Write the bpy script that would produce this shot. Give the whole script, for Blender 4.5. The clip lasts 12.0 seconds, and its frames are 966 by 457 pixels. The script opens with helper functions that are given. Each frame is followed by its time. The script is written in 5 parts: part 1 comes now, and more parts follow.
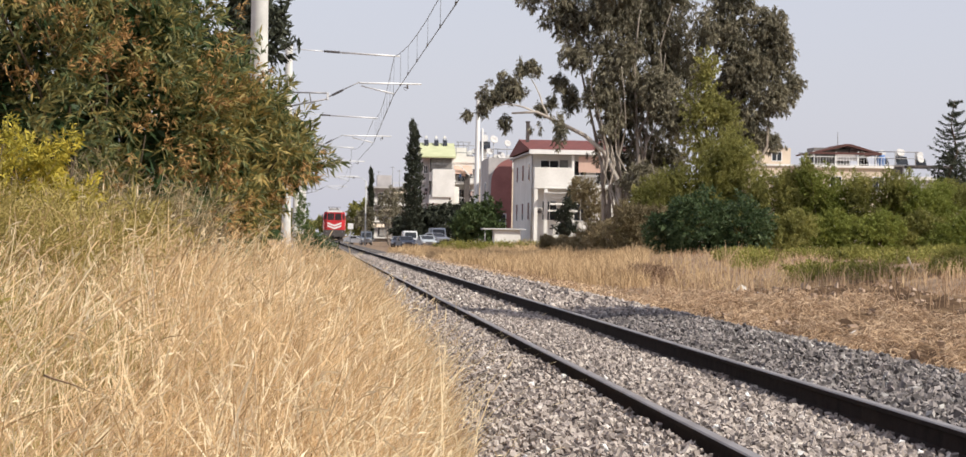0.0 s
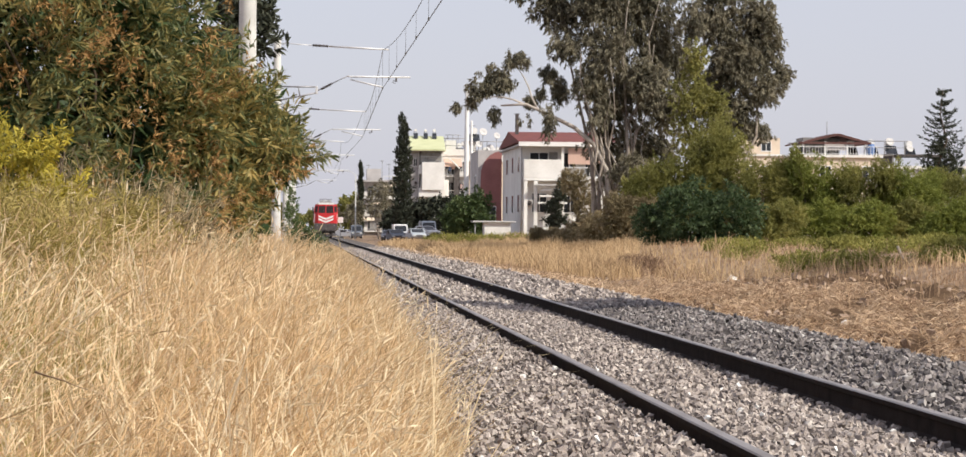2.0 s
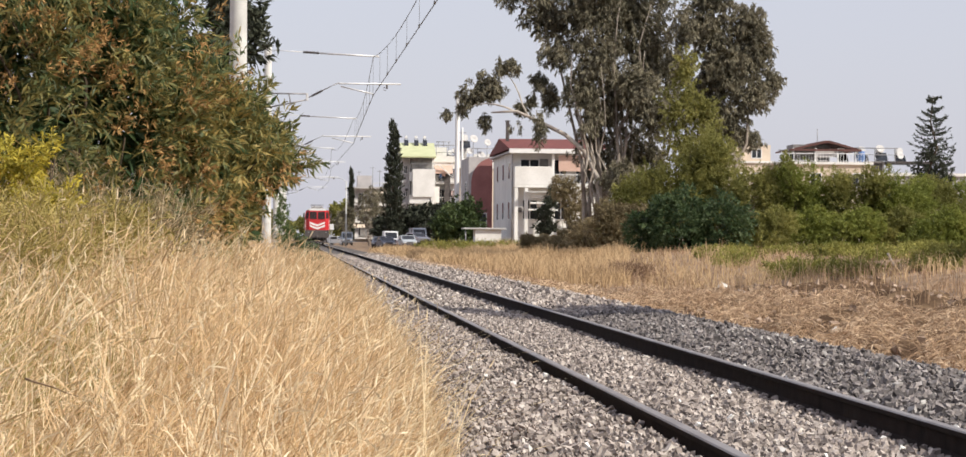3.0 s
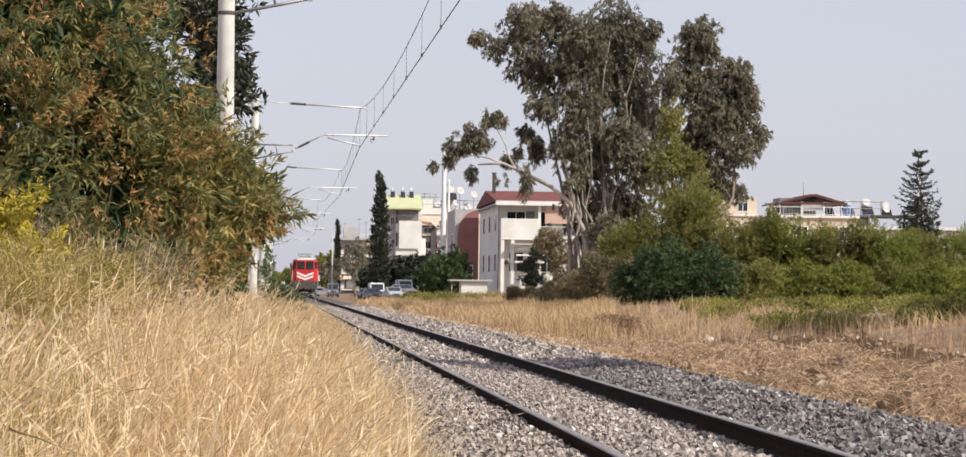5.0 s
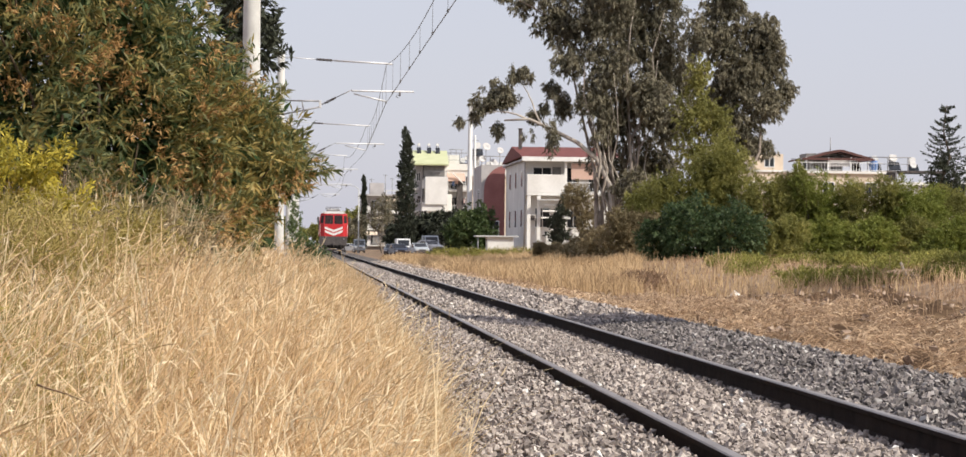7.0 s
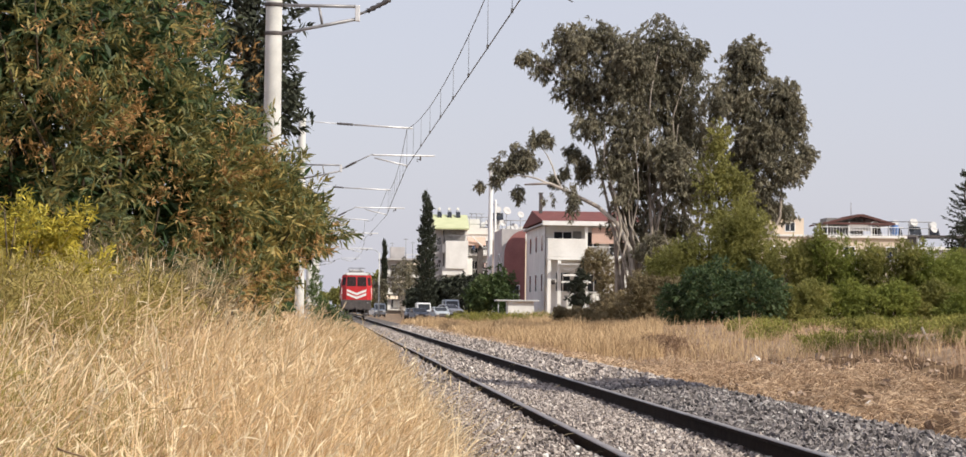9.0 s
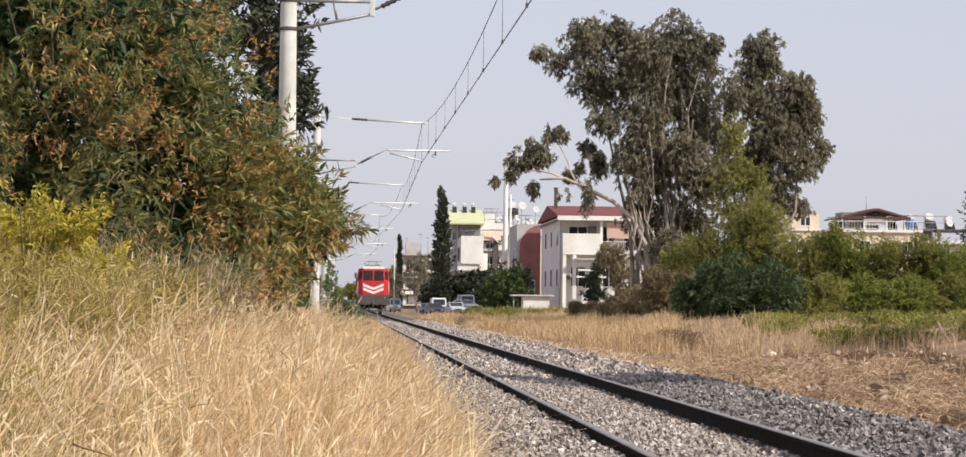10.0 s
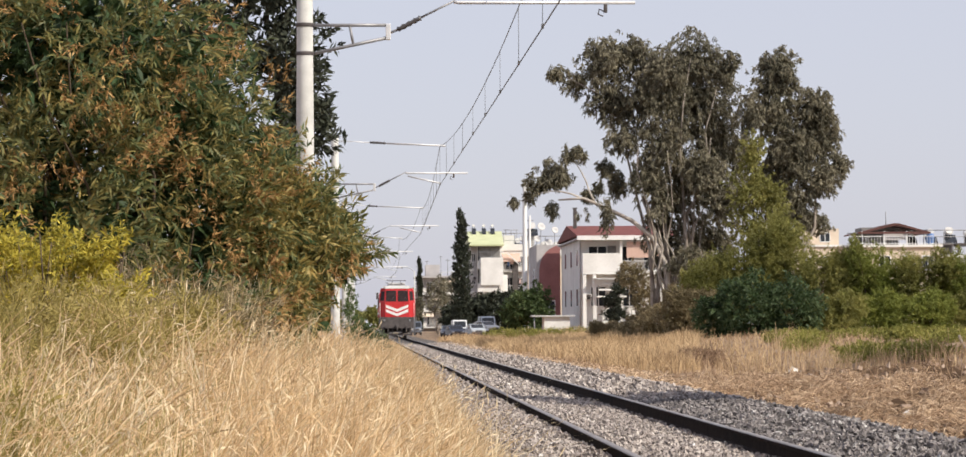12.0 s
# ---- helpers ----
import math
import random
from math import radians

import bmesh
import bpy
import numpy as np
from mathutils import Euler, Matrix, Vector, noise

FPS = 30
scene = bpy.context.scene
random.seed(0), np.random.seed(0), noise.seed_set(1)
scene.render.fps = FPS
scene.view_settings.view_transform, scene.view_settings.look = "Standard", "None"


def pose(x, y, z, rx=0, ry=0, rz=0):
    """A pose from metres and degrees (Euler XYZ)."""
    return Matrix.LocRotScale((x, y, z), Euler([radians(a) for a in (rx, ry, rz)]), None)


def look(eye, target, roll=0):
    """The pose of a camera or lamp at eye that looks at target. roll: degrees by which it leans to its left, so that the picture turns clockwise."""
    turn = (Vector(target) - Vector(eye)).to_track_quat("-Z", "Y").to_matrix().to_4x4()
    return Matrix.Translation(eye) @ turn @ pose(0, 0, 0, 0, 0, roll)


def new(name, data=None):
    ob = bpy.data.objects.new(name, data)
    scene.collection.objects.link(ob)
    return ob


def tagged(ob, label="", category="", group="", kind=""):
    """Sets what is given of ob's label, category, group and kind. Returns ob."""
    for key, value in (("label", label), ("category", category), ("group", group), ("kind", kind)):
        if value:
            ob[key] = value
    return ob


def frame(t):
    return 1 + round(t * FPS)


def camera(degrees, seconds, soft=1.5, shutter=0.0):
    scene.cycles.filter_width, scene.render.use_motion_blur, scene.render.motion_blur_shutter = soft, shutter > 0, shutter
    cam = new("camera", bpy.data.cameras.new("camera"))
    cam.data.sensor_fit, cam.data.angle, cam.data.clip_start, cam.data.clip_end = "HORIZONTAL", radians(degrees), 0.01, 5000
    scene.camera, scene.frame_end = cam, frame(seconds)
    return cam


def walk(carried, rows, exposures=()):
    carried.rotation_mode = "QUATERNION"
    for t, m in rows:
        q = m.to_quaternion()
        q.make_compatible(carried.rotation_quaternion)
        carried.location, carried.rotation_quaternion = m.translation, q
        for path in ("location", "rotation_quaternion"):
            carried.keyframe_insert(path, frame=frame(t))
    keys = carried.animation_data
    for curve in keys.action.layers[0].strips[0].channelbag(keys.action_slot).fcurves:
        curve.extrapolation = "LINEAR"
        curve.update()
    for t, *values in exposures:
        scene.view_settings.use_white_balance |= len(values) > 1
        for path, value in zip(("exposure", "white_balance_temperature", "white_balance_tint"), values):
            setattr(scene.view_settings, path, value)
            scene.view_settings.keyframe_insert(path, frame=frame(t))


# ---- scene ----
cam = camera(19.77, 12.0, soft=1.5)
EYE = 1.025  # above the rail head, which is z = 0; the track runs along y
# seconds, yaw, pitch, clockwise roll: a hand-held camera that stands still
ROWS = [
    (0.0, -3.522, 0.188, 0.935),
    (0.5, -3.641, 0.004, 0.838),
    (1.0, -3.435, -0.067, 0.715),
    (1.5, -3.602, -0.070, 0.717),
    (2.0, -3.726, 0.038, 0.452),
    (2.5, -3.688, -0.175, 0.350),
    (3.0, -3.921, 0.182, 0.466),
    (3.2, -3.803, 0.139, 0.457),
    (4.8, -4.110, 0.667, 0.756),
    (5.0, -4.208, 1.260, 0.699),
    (5.5, -3.774, 0.789, 0.562),
    (6.0, -3.836, 0.848, 0.677),
    (6.5, -3.762, 0.855, 0.594),
    (7.0, -3.665, 0.341, 0.678),
    (7.2, -3.463, 0.310, 0.726),
    (8.8, -3.062, 1.536, 0.542),
    (9.0, -3.244, 1.662, 0.739),
    (9.5, -2.687, 1.697, 0.722),
    (10.0, -2.928, 1.556, 0.626),
    (10.5, -2.689, 1.673, 0.292),
    (11.0, -2.652, 1.798, 0.197),
    (11.5, -2.381, 2.032, -0.052),
    (12.0, -2.499, 1.999, -0.303),
]
walk(cam, [(t, pose(0, 0, EYE, 90 + pitch, -roll, yaw)) for t, yaw, pitch, roll in ROWS])

# ---- light ----
SUN_FROM = Vector((0.82, -0.60, 0.78)).normalized()
world = bpy.data.worlds.new("world")
scene.world = world
world.use_nodes = True
wn = world.node_tree.nodes
sky = wn.new("ShaderNodeTexSky")
sky.sky_type, sky.sun_disc = "NISHITA", False
sky.sun_elevation = math.asin(SUN_FROM.z)
sky.sun_rotation = math.atan2(SUN_FROM.x, SUN_FROM.y)
sky.air_density, sky.dust_density, sky.ozone_density, sky.altitude = 1.0, 1.6, 1.5, 0
wn["Background"].inputs["Strength"].default_value = 0.12
haze = wn.new("ShaderNodeMix")  # thin bright haze over the whole sky
haze.data_type = "RGBA"
haze.inputs["Factor"].default_value = 0.72
haze.inputs["B"].default_value = (6.0, 5.95, 6.9, 1)
world.node_tree.links.new(sky.outputs["Color"], haze.inputs["A"])
world.node_tree.links.new(haze.outputs["Result"], wn["Background"].inputs["Color"])
sun = new("sun", bpy.data.lights.new("sun", "SUN"))
sun.data.energy, sun.data.angle, sun.data.color = 5.0, radians(0.6), (1.0, 0.92, 0.80)
sun.matrix_world = look(SUN_FROM * 50, (0, 0, 0))
scene.view_settings.exposure = 0.0

rng = np.random.default_rng(7)


# ---- materials ----
def material(name, cols, scale=3.0, rough=0.8, metal=0.0, bump=0.0, fine=60.0, island=0.0, single=0.0, spec=0.3, through_light=0.0, emit=0.0):
    """A surface of mottled colours: two scales of noise over a ramp, brightness varied per loose piece (island) or per object (single)."""
    m = bpy.data.materials.new(name)
    m.use_nodes = True
    n, l = m.node_tree.nodes, m.node_tree.links
    b = n["Principled BSDF"]
    b.inputs["Roughness"].default_value, b.inputs["Metallic"].default_value = rough, metal
    b.inputs["Specular IOR Level"].default_value = spec
    tc = n.new("ShaderNodeTexCoord")
    big, small = n.new("ShaderNodeTexNoise"), n.new("ShaderNodeTexNoise")
    big.inputs["Scale"].default_value, small.inputs["Scale"].default_value = scale, fine
    big.inputs["Detail"].default_value = 6
    mix = n.new("ShaderNodeMath")
    mix.operation = "MULTIPLY_ADD"
    l.new(tc.outputs["Object"], big.inputs["Vector"]), l.new(tc.outputs["Object"], small.inputs["Vector"])
    l.new(small.outputs["Fac"], mix.inputs[0])
    mix.inputs[1].default_value = 0.35
    l.new(big.outputs["Fac"], mix.inputs[2])
    level = mix.outputs[0]
    if island or single:
        if island:
            pick = n.new("ShaderNodeNewGeometry").outputs["Random Per Island"]
        else:
            pick = n.new("ShaderNodeObjectInfo").outputs["Random"]
        add = n.new("ShaderNodeMath")
        add.operation = "MULTIPLY_ADD"
        l.new(pick, add.inputs[0])
        add.inputs[1].default_value = island or single
        l.new(level, add.inputs[2])
        level = add.outputs[0]
    spread = n.new("ShaderNodeMapRange")
    spread.inputs["From Min"].default_value = 0.42
    spread.inputs["From Max"].default_value = 0.92 + island + single
    l.new(level, spread.inputs["Value"])
    ramp = n.new("ShaderNodeValToRGB")
    el = ramp.color_ramp.elements
    while len(el) < len(cols):
        el.new(0.5)
    for i, c in enumerate(cols):
        el[i].position, el[i].color = i / max(1, len(cols) - 1), (*c, 1)
    l.new(spread.outputs["Result"], ramp.inputs["Fac"])
    l.new(ramp.outputs["Color"], b.inputs["Base Color"])
    if through_light:
        tr, ms = n.new("ShaderNodeBsdfTranslucent"), n.new("ShaderNodeMixShader")
        l.new(ramp.outputs["Color"], tr.inputs["Color"])
        ms.inputs["Fac"].default_value = through_light
        l.new(b.outputs[0], ms.inputs[1]), l.new(tr.outputs[0], ms.inputs[2])
        l.new(ms.outputs[0], n["Material Output"].inputs["Surface"])
    if bump:
        bp = n.new("ShaderNodeBump")
        bp.inputs["Strength"].default_value, bp.inputs["Distance"].default_value = bump, 0.02
        l.new(mix.outputs[0], bp.inputs["Height"])
        l.new(bp.outputs["Normal"], b.inputs["Normal"])
    if emit:
        l.new(ramp.outputs["Color"], b.inputs["Emission Color"])
        b.inputs["Emission Strength"].default_value = emit
    return m


M = {
    "straw_ground": material("straw_ground", [(0.11, 0.07, 0.045), (0.25, 0.17, 0.105), (0.40, 0.29, 0.185)], 0.6, 0.95, bump=0.6, fine=9),
    # Darker than its stones: shade in the gaps between them is coloured in
    "ballast_bed": material("ballast_bed", [(0.03, 0.027, 0.025), (0.10, 0.09, 0.082), (0.24, 0.215, 0.195)], 14, 0.95, bump=1.0, fine=40),
    "clod": material("clod", [(0.16, 0.10, 0.065), (0.30, 0.215, 0.155), (0.52, 0.41, 0.32)], 5, 0.95, island=0.8, bump=0.5),
    # Greyer ballast, also darkened for the shaded stone sides in view
    "stone_grey_shaded": material("stone_grey_shaded", [(0.032, 0.029, 0.029), (0.098, 0.089, 0.087), (0.185, 0.167, 0.16), (0.285, 0.255, 0.243), (0.58, 0.58, 0.55)], 6, 0.9, island=0.9, bump=0.3),
    "stone": material("stone", [(0.065, 0.055, 0.05), (0.205, 0.176, 0.16), (0.345, 0.298, 0.268), (0.455, 0.40, 0.36), (0.74, 0.69, 0.63)], 6, 0.9, island=0.9, bump=0.3),
    # Rust taken down to near black: the shade on the rails' sides is included
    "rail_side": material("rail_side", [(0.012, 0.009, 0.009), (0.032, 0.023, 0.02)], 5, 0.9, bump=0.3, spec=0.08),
    "rail_top": material("rail_top", [(0.24, 0.21, 0.19), (0.38, 0.35, 0.33)], 2, 0.5, metal=0.6),
    "sleeper": material("sleeper", [(0.24, 0.22, 0.20), (0.38, 0.36, 0.33)], 4, 0.95, bump=0.3),
    "straw": material("straw", [(0.27, 0.165, 0.075), (0.58, 0.40, 0.21), (0.80, 0.60, 0.36), (0.93, 0.79, 0.56)], 2.2, 0.75, island=0.7, through_light=0.42),
    "stalk": material("stalk", [(0.66, 0.50, 0.28), (0.84, 0.70, 0.46), (0.93, 0.83, 0.62)], 2.0, 0.7, island=0.5, through_light=0.3),
    "straw_dark": material("straw_dark", [(0.17, 0.095, 0.055), (0.37, 0.245, 0.15), (0.58, 0.42, 0.27)], 1.2, 0.85, island=0.8, through_light=0.2),
    "concrete": material("concrete", [(0.46, 0.46, 0.44), (0.66, 0.66, 0.63)], 3, 0.85, bump=0.15),
    "steel": material("steel", [(0.20, 0.20, 0.21), (0.36, 0.36, 0.37)], 8, 0.5, metal=0.4),
    "galvanised": material("galvanised", [(0.55, 0.56, 0.57), (0.72, 0.72, 0.72)], 8, 0.45, metal=0.3),
    "insulator": material("insulator", [(0.05, 0.045, 0.045), (0.10, 0.09, 0.09)], 8, 0.3),
    "wire": material("wire", [(0.10, 0.10, 0.10), (0.18, 0.17, 0.16)], 8, 0.6, metal=0.5),
    "red": material("red", [(0.44, 0.024, 0.028), (0.55, 0.04, 0.045)], 1.5, 0.4),
    "white_paint": material("white_paint", [(0.68, 0.68, 0.67), (0.82, 0.82, 0.80)], 1.5, 0.5),
    "dark_metal": material("dark_metal", [(0.05, 0.045, 0.045), (0.12, 0.105, 0.1)], 3, 0.7),
    "roof_grey": material("roof_grey", [(0.40, 0.40, 0.40), (0.58, 0.57, 0.56)], 2, 0.6),
    "glass": material("glass", [(0.012, 0.014, 0.016), (0.03, 0.034, 0.04)], 1, 0.08, spec=0.6),
    "cab_glass": material("cab_glass", [(0.012, 0.010, 0.011), (0.05, 0.03, 0.03)], 2, 0.35, spec=0.15),
    "wall_white": material("wall_white", [(0.62, 0.61, 0.58), (0.80, 0.79, 0.76)], 0.6, 0.9, bump=0.1, fine=6),
    "wall_cream": material("wall_cream", [(0.58, 0.47, 0.36), (0.72, 0.62, 0.50)], 0.6, 0.9, fine=6),
    "wall_grey": material("wall_grey", [(0.38, 0.36, 0.36), (0.52, 0.50, 0.49)], 0.6, 0.9, fine=6),
    "wall_maroon": material("wall_maroon", [(0.26, 0.115, 0.11), (0.36, 0.165, 0.155)], 0.6, 0.9, fine=6),
    "wall_pink": material("wall_pink", [(0.50, 0.34, 0.28), (0.62, 0.44, 0.36)], 0.6, 0.9, fine=6),
    "roof_red": material("roof_red", [(0.13, 0.045, 0.04), (0.22, 0.07, 0.06)], 1.5, 0.85, fine=12),
    "roof_green": material("roof_green", [(0.46, 0.49, 0.28), (0.58, 0.60, 0.38)], 0.8, 0.7, fine=10),
    "wattle_leaf": material("wattle_leaf", [(0.05, 0.075, 0.04), (0.125, 0.155, 0.065), (0.27, 0.235, 0.08), (0.50, 0.36, 0.12)], 0.8, 0.5, island=0.8, through_light=0.35, fine=4),
    "wattle_pod": material("wattle_pod", [(0.20, 0.11, 0.045), (0.38, 0.22, 0.08), (0.54, 0.37, 0.16)], 1.5, 0.7, island=0.7, through_light=0.2),
    "yellow_leaf": material("yellow_leaf", [(0.15, 0.15, 0.025), (0.44, 0.37, 0.05), (0.74, 0.58, 0.09)], 1.5, 0.6, island=0.8, through_light=0.3),
    "gum_leaf": material("gum_leaf", [(0.045, 0.045, 0.033), (0.120, 0.112, 0.076), (0.235, 0.212, 0.145), (0.40, 0.365, 0.26)], 0.6, 0.6, island=0.3, through_light=0.2, fine=2),
    # leaf tone that carries the shade inside the wattle
    "wattle_shade_leaf": material("wattle_shade_leaf", [(0.018, 0.034, 0.014), (0.042, 0.078, 0.028), (0.08, 0.12, 0.045)], 0.4, 0.6, island=0.7, through_light=0.2, fine=2),
    "poplar_leaf": material("poplar_leaf", [(0.10, 0.105, 0.03), (0.25, 0.245, 0.075), (0.48, 0.44, 0.15)], 0.6, 0.6, island=0.3, through_light=0.35, fine=2),
    "bush_olive": material("bush_olive", [(0.075, 0.082, 0.024), (0.225, 0.225, 0.066), (0.45, 0.41, 0.135)], 0.7, 0.65, island=0.3, through_light=0.48, fine=2),
    "bush_green": material("bush_green", [(0.08, 0.105, 0.02), (0.21, 0.24, 0.05), (0.40, 0.385, 0.10)], 0.5, 0.65, island=0.3, through_light=0.4, fine=2),
    "oleander_leaf": material("oleander_leaf", [(0.018, 0.034, 0.014), (0.05, 0.085, 0.033), (0.17, 0.22, 0.10)], 0.6, 0.5, island=0.6, through_light=0.3, fine=3),
    "fig_leaf": material("fig_leaf", [(0.035, 0.055, 0.02), (0.085, 0.125, 0.045), (0.16, 0.20, 0.075)], 0.4, 0.55, island=0.3, through_light=0.25, fine=2),
    "weed_leaf": material("weed_leaf", [(0.08, 0.083, 0.02), (0.22, 0.215, 0.05), (0.47, 0.43, 0.125)], 0.5, 0.7, island=0.3, through_light=0.3, fine=2),
    "cypress": material("cypress", [(0.018, 0.022, 0.015), (0.042, 0.05, 0.033), (0.075, 0.082, 0.055)], 0.4, 0.75, island=0.6, fine=2),
    "bark_brown": material("bark_brown", [(0.10, 0.06, 0.035), (0.20, 0.13, 0.08), (0.30, 0.21, 0.13)], 12, 0.9, bump=0.3),
    "bark_pale": material("bark_pale", [(0.13, 0.10, 0.085), (0.30, 0.26, 0.22), (0.52, 0.47, 0.42)], 1.2, 0.9, bump=0.3),
    "bark_white": material("bark_white", [(0.26, 0.22, 0.19), (0.48, 0.43, 0.38), (0.66, 0.61, 0.55)], 1.5, 0.9, bump=0.3),
    "bark_dark": material("bark_dark", [(0.05, 0.035, 0.025), (0.12, 0.09, 0.06)], 4, 0.9, bump=0.3),
    "car_white": material("car_white", [(0.60, 0.61, 0.62), (0.72, 0.72, 0.72)], 1, 0.3, spec=0.5),
    "car_grey": material("car_grey", [(0.10, 0.12, 0.15), (0.16, 0.18, 0.22)], 1, 0.3, spec=0.5),
    "car_silver": material("car_silver", [(0.34, 0.38, 0.42), (0.48, 0.52, 0.55)], 1, 0.3, spec=0.5),
    "tyre": material("tyre", [(0.02, 0.02, 0.02), (0.04, 0.04, 0.04)], 4, 0.9),
    "hay_pale": material("hay_pale", [(0.26, 0.165, 0.10), (0.55, 0.39, 0.25), (0.80, 0.64, 0.46)], 0.7, 0.85, island=0.5, through_light=0.25, fine=5),
    "gold_grass": material("gold_grass", [(0.28, 0.185, 0.10), (0.54, 0.385, 0.22), (0.76, 0.575, 0.355)], 0.18, 0.85, island=0.35, through_light=0.3, fine=3),
    "olive_straw": material("olive_straw", [(0.13, 0.11, 0.03), (0.34, 0.28, 0.085), (0.60, 0.48, 0.20)], 1.4, 0.75, island=0.5, through_light=0.35),
    "scrub": material("scrub", [(0.09, 0.075, 0.04), (0.22, 0.18, 0.10), (0.40, 0.31, 0.18)], 0.5, 0.7, island=0.35, through_light=0.25, fine=2),
    "dry_scrub": material("dry_scrub", [(0.11, 0.07, 0.045), (0.24, 0.155, 0.10), (0.40, 0.275, 0.18)], 0.5, 0.8, island=0.35, through_light=0.25, fine=2),
    "roof_brown": material("roof_brown", [(0.075, 0.038, 0.034), (0.13, 0.062, 0.055)], 1.5, 0.85, fine=12),
    "laundry": material("laundry", [(0.28, 0.10, 0.09), (0.62, 0.58, 0.55)], 0.9, 0.9, fine=2),
    # also serves as a shade tone for the top loggia and the terrace room
    "shutter": material("shutter", [(0.16, 0.155, 0.15), (0.30, 0.29, 0.28)], 2, 0.7),
    # Brown earth; part of its darkness is shade, also between the hay
    "soil": material("soil", [(0.05, 0.032, 0.022), (0.11, 0.072, 0.046), (0.24, 0.165, 0.10)], 0.9, 1.0, spec=0.0, bump=0.8, fine=7),
    "litter": material("litter", [(0.70, 0.69, 0.66), (0.82, 0.81, 0.79)], 9, 0.7),
    "blue": material("blue", [(0.08, 0.16, 0.35), (0.12, 0.22, 0.45)], 2, 0.4),
}


# ---- mesh tools ----
def fast_mesh(name, verts, faces, mat):
    """A mesh from arrays: verts (n, 3), faces (m, k) all with k corners."""
    verts, faces = np.asarray(verts, np.float32), np.asarray(faces, np.int32)
    me = bpy.data.meshes.new(name)
    k = faces.shape[1]
    me.vertices.add(len(verts))
    me.vertices.foreach_set("co", verts.ravel())
    me.loops.add(faces.size)
    me.loops.foreach_set("vertex_index", faces.ravel())
    me.polygons.add(len(faces))
    me.polygons.foreach_set("loop_start", np.arange(len(faces), dtype=np.int32) * k)
    me.update(calc_edges=True)
    me.materials.append(M[mat])
    return me


class Shape:
    """Collects boxes, tubes and plates into one mesh."""

    def __init__(self):
        self.bm = bmesh.new()

    def box(self, x0, x1, y0, y1, z0, z1, bevel=0.0):
        made = bmesh.ops.create_cube(self.bm, size=1)["verts"]
        for v in made:
            v.co = Vector(((x0 + x1) / 2 + v.co.x * (x1 - x0), (y0 + y1) / 2 + v.co.y * (y1 - y0), (z0 + z1) / 2 + v.co.z * (z1 - z0)))
        if bevel:
            edges = list({e for v in made for e in v.link_edges})
            bmesh.ops.bevel(self.bm, geom=edges, offset=bevel, segments=2, affect="EDGES", profile=0.5)
        return self

    def tube(self, points, radii, n=10):
        pts = [Vector(p) for p in points]
        if not hasattr(radii, "__len__"):
            radii = [radii] * len(pts)
        rings = []
        for i, p in enumerate(pts):
            d = (pts[min(i + 1, len(pts) - 1)] - pts[max(i - 1, 0)]).normalized()
            a = d.orthogonal().normalized() if i == 0 else (a - d * a.dot(d)).normalized()
            c = d.cross(a)
            rings.append([self.bm.verts.new(p + radii[i] * (a * math.cos(2 * math.pi * j / n) + c * math.sin(2 * math.pi * j / n))) for j in range(n)])
        for r0, r1 in zip(rings, rings[1:]):
            for j in range(n):
                self.bm.faces.new((r0[j], r0[(j + 1) % n], r1[(j + 1) % n], r1[j])).smooth = True
        self.bm.faces.new(rings[0][::-1]), self.bm.faces.new(rings[-1])
        return self

    def prism(self, outline, y0, y1):
        """An outline in x, z drawn out along y."""
        a = [self.bm.verts.new((x, y0, z)) for x, z in outline]
        b = [self.bm.verts.new((x, y1, z)) for x, z in outline]
        self.bm.faces.new(a), self.bm.faces.new(b[::-1])
        for i in range(len(a)):
            self.bm.faces.new((a[i - 1], b[i - 1], b[i], a[i])).normal_update()
        return self

    def side_prism(self, outline, x0, x1):
        """An outline in y, z drawn out along x."""
        a = [self.bm.verts.new((x0, y, z)) for y, z in outline]
        b = [self.bm.verts.new((x1, y, z)) for y, z in outline]
        self.bm.faces.new(a), self.bm.faces.new(b[::-1])
        for i in range(len(a)):
            self.bm.faces.new((a[i - 1], b[i - 1], b[i], a[i]))
        return self

    def lathe(self, x, y, profile, n=16):
        """Radius, height pairs turned round an upright axis."""
        rings = [[self.bm.verts.new((x + r * math.cos(2 * math.pi * j / n), y + r * math.sin(2 * math.pi * j / n), z)) for j in range(n)] for r, z in profile]
        for r0, r1 in zip(rings, rings[1:]):
            for j in range(n):
                self.bm.faces.new((r0[j], r0[(j + 1) % n], r1[(j + 1) % n], r1[j])).smooth = True
        self.bm.faces.new(rings[0][::-1]), self.bm.faces.new(rings[-1])
        return self

    def mesh(self, name, mat):
        bmesh.ops.recalc_face_normals(self.bm, faces=self.bm.faces)
        me = bpy.data.meshes.new(name)
        self.bm.to_mesh(me)
        self.bm.free()
        me.materials.append(M[mat])
        return me


def part(name, shape, mat, parent=None, label=""):
    me = shape.mesh(name, mat) if isinstance(shape, Shape) else shape
    ob = new(name, me)
    ob.parent = parent
    return tagged(ob, label)


def thing(name, label, category, group="", kind="", at=(0, 0, 0)):
    ob = new(name)
    ob.location = at
    return tagged(ob, label, category, group, kind)


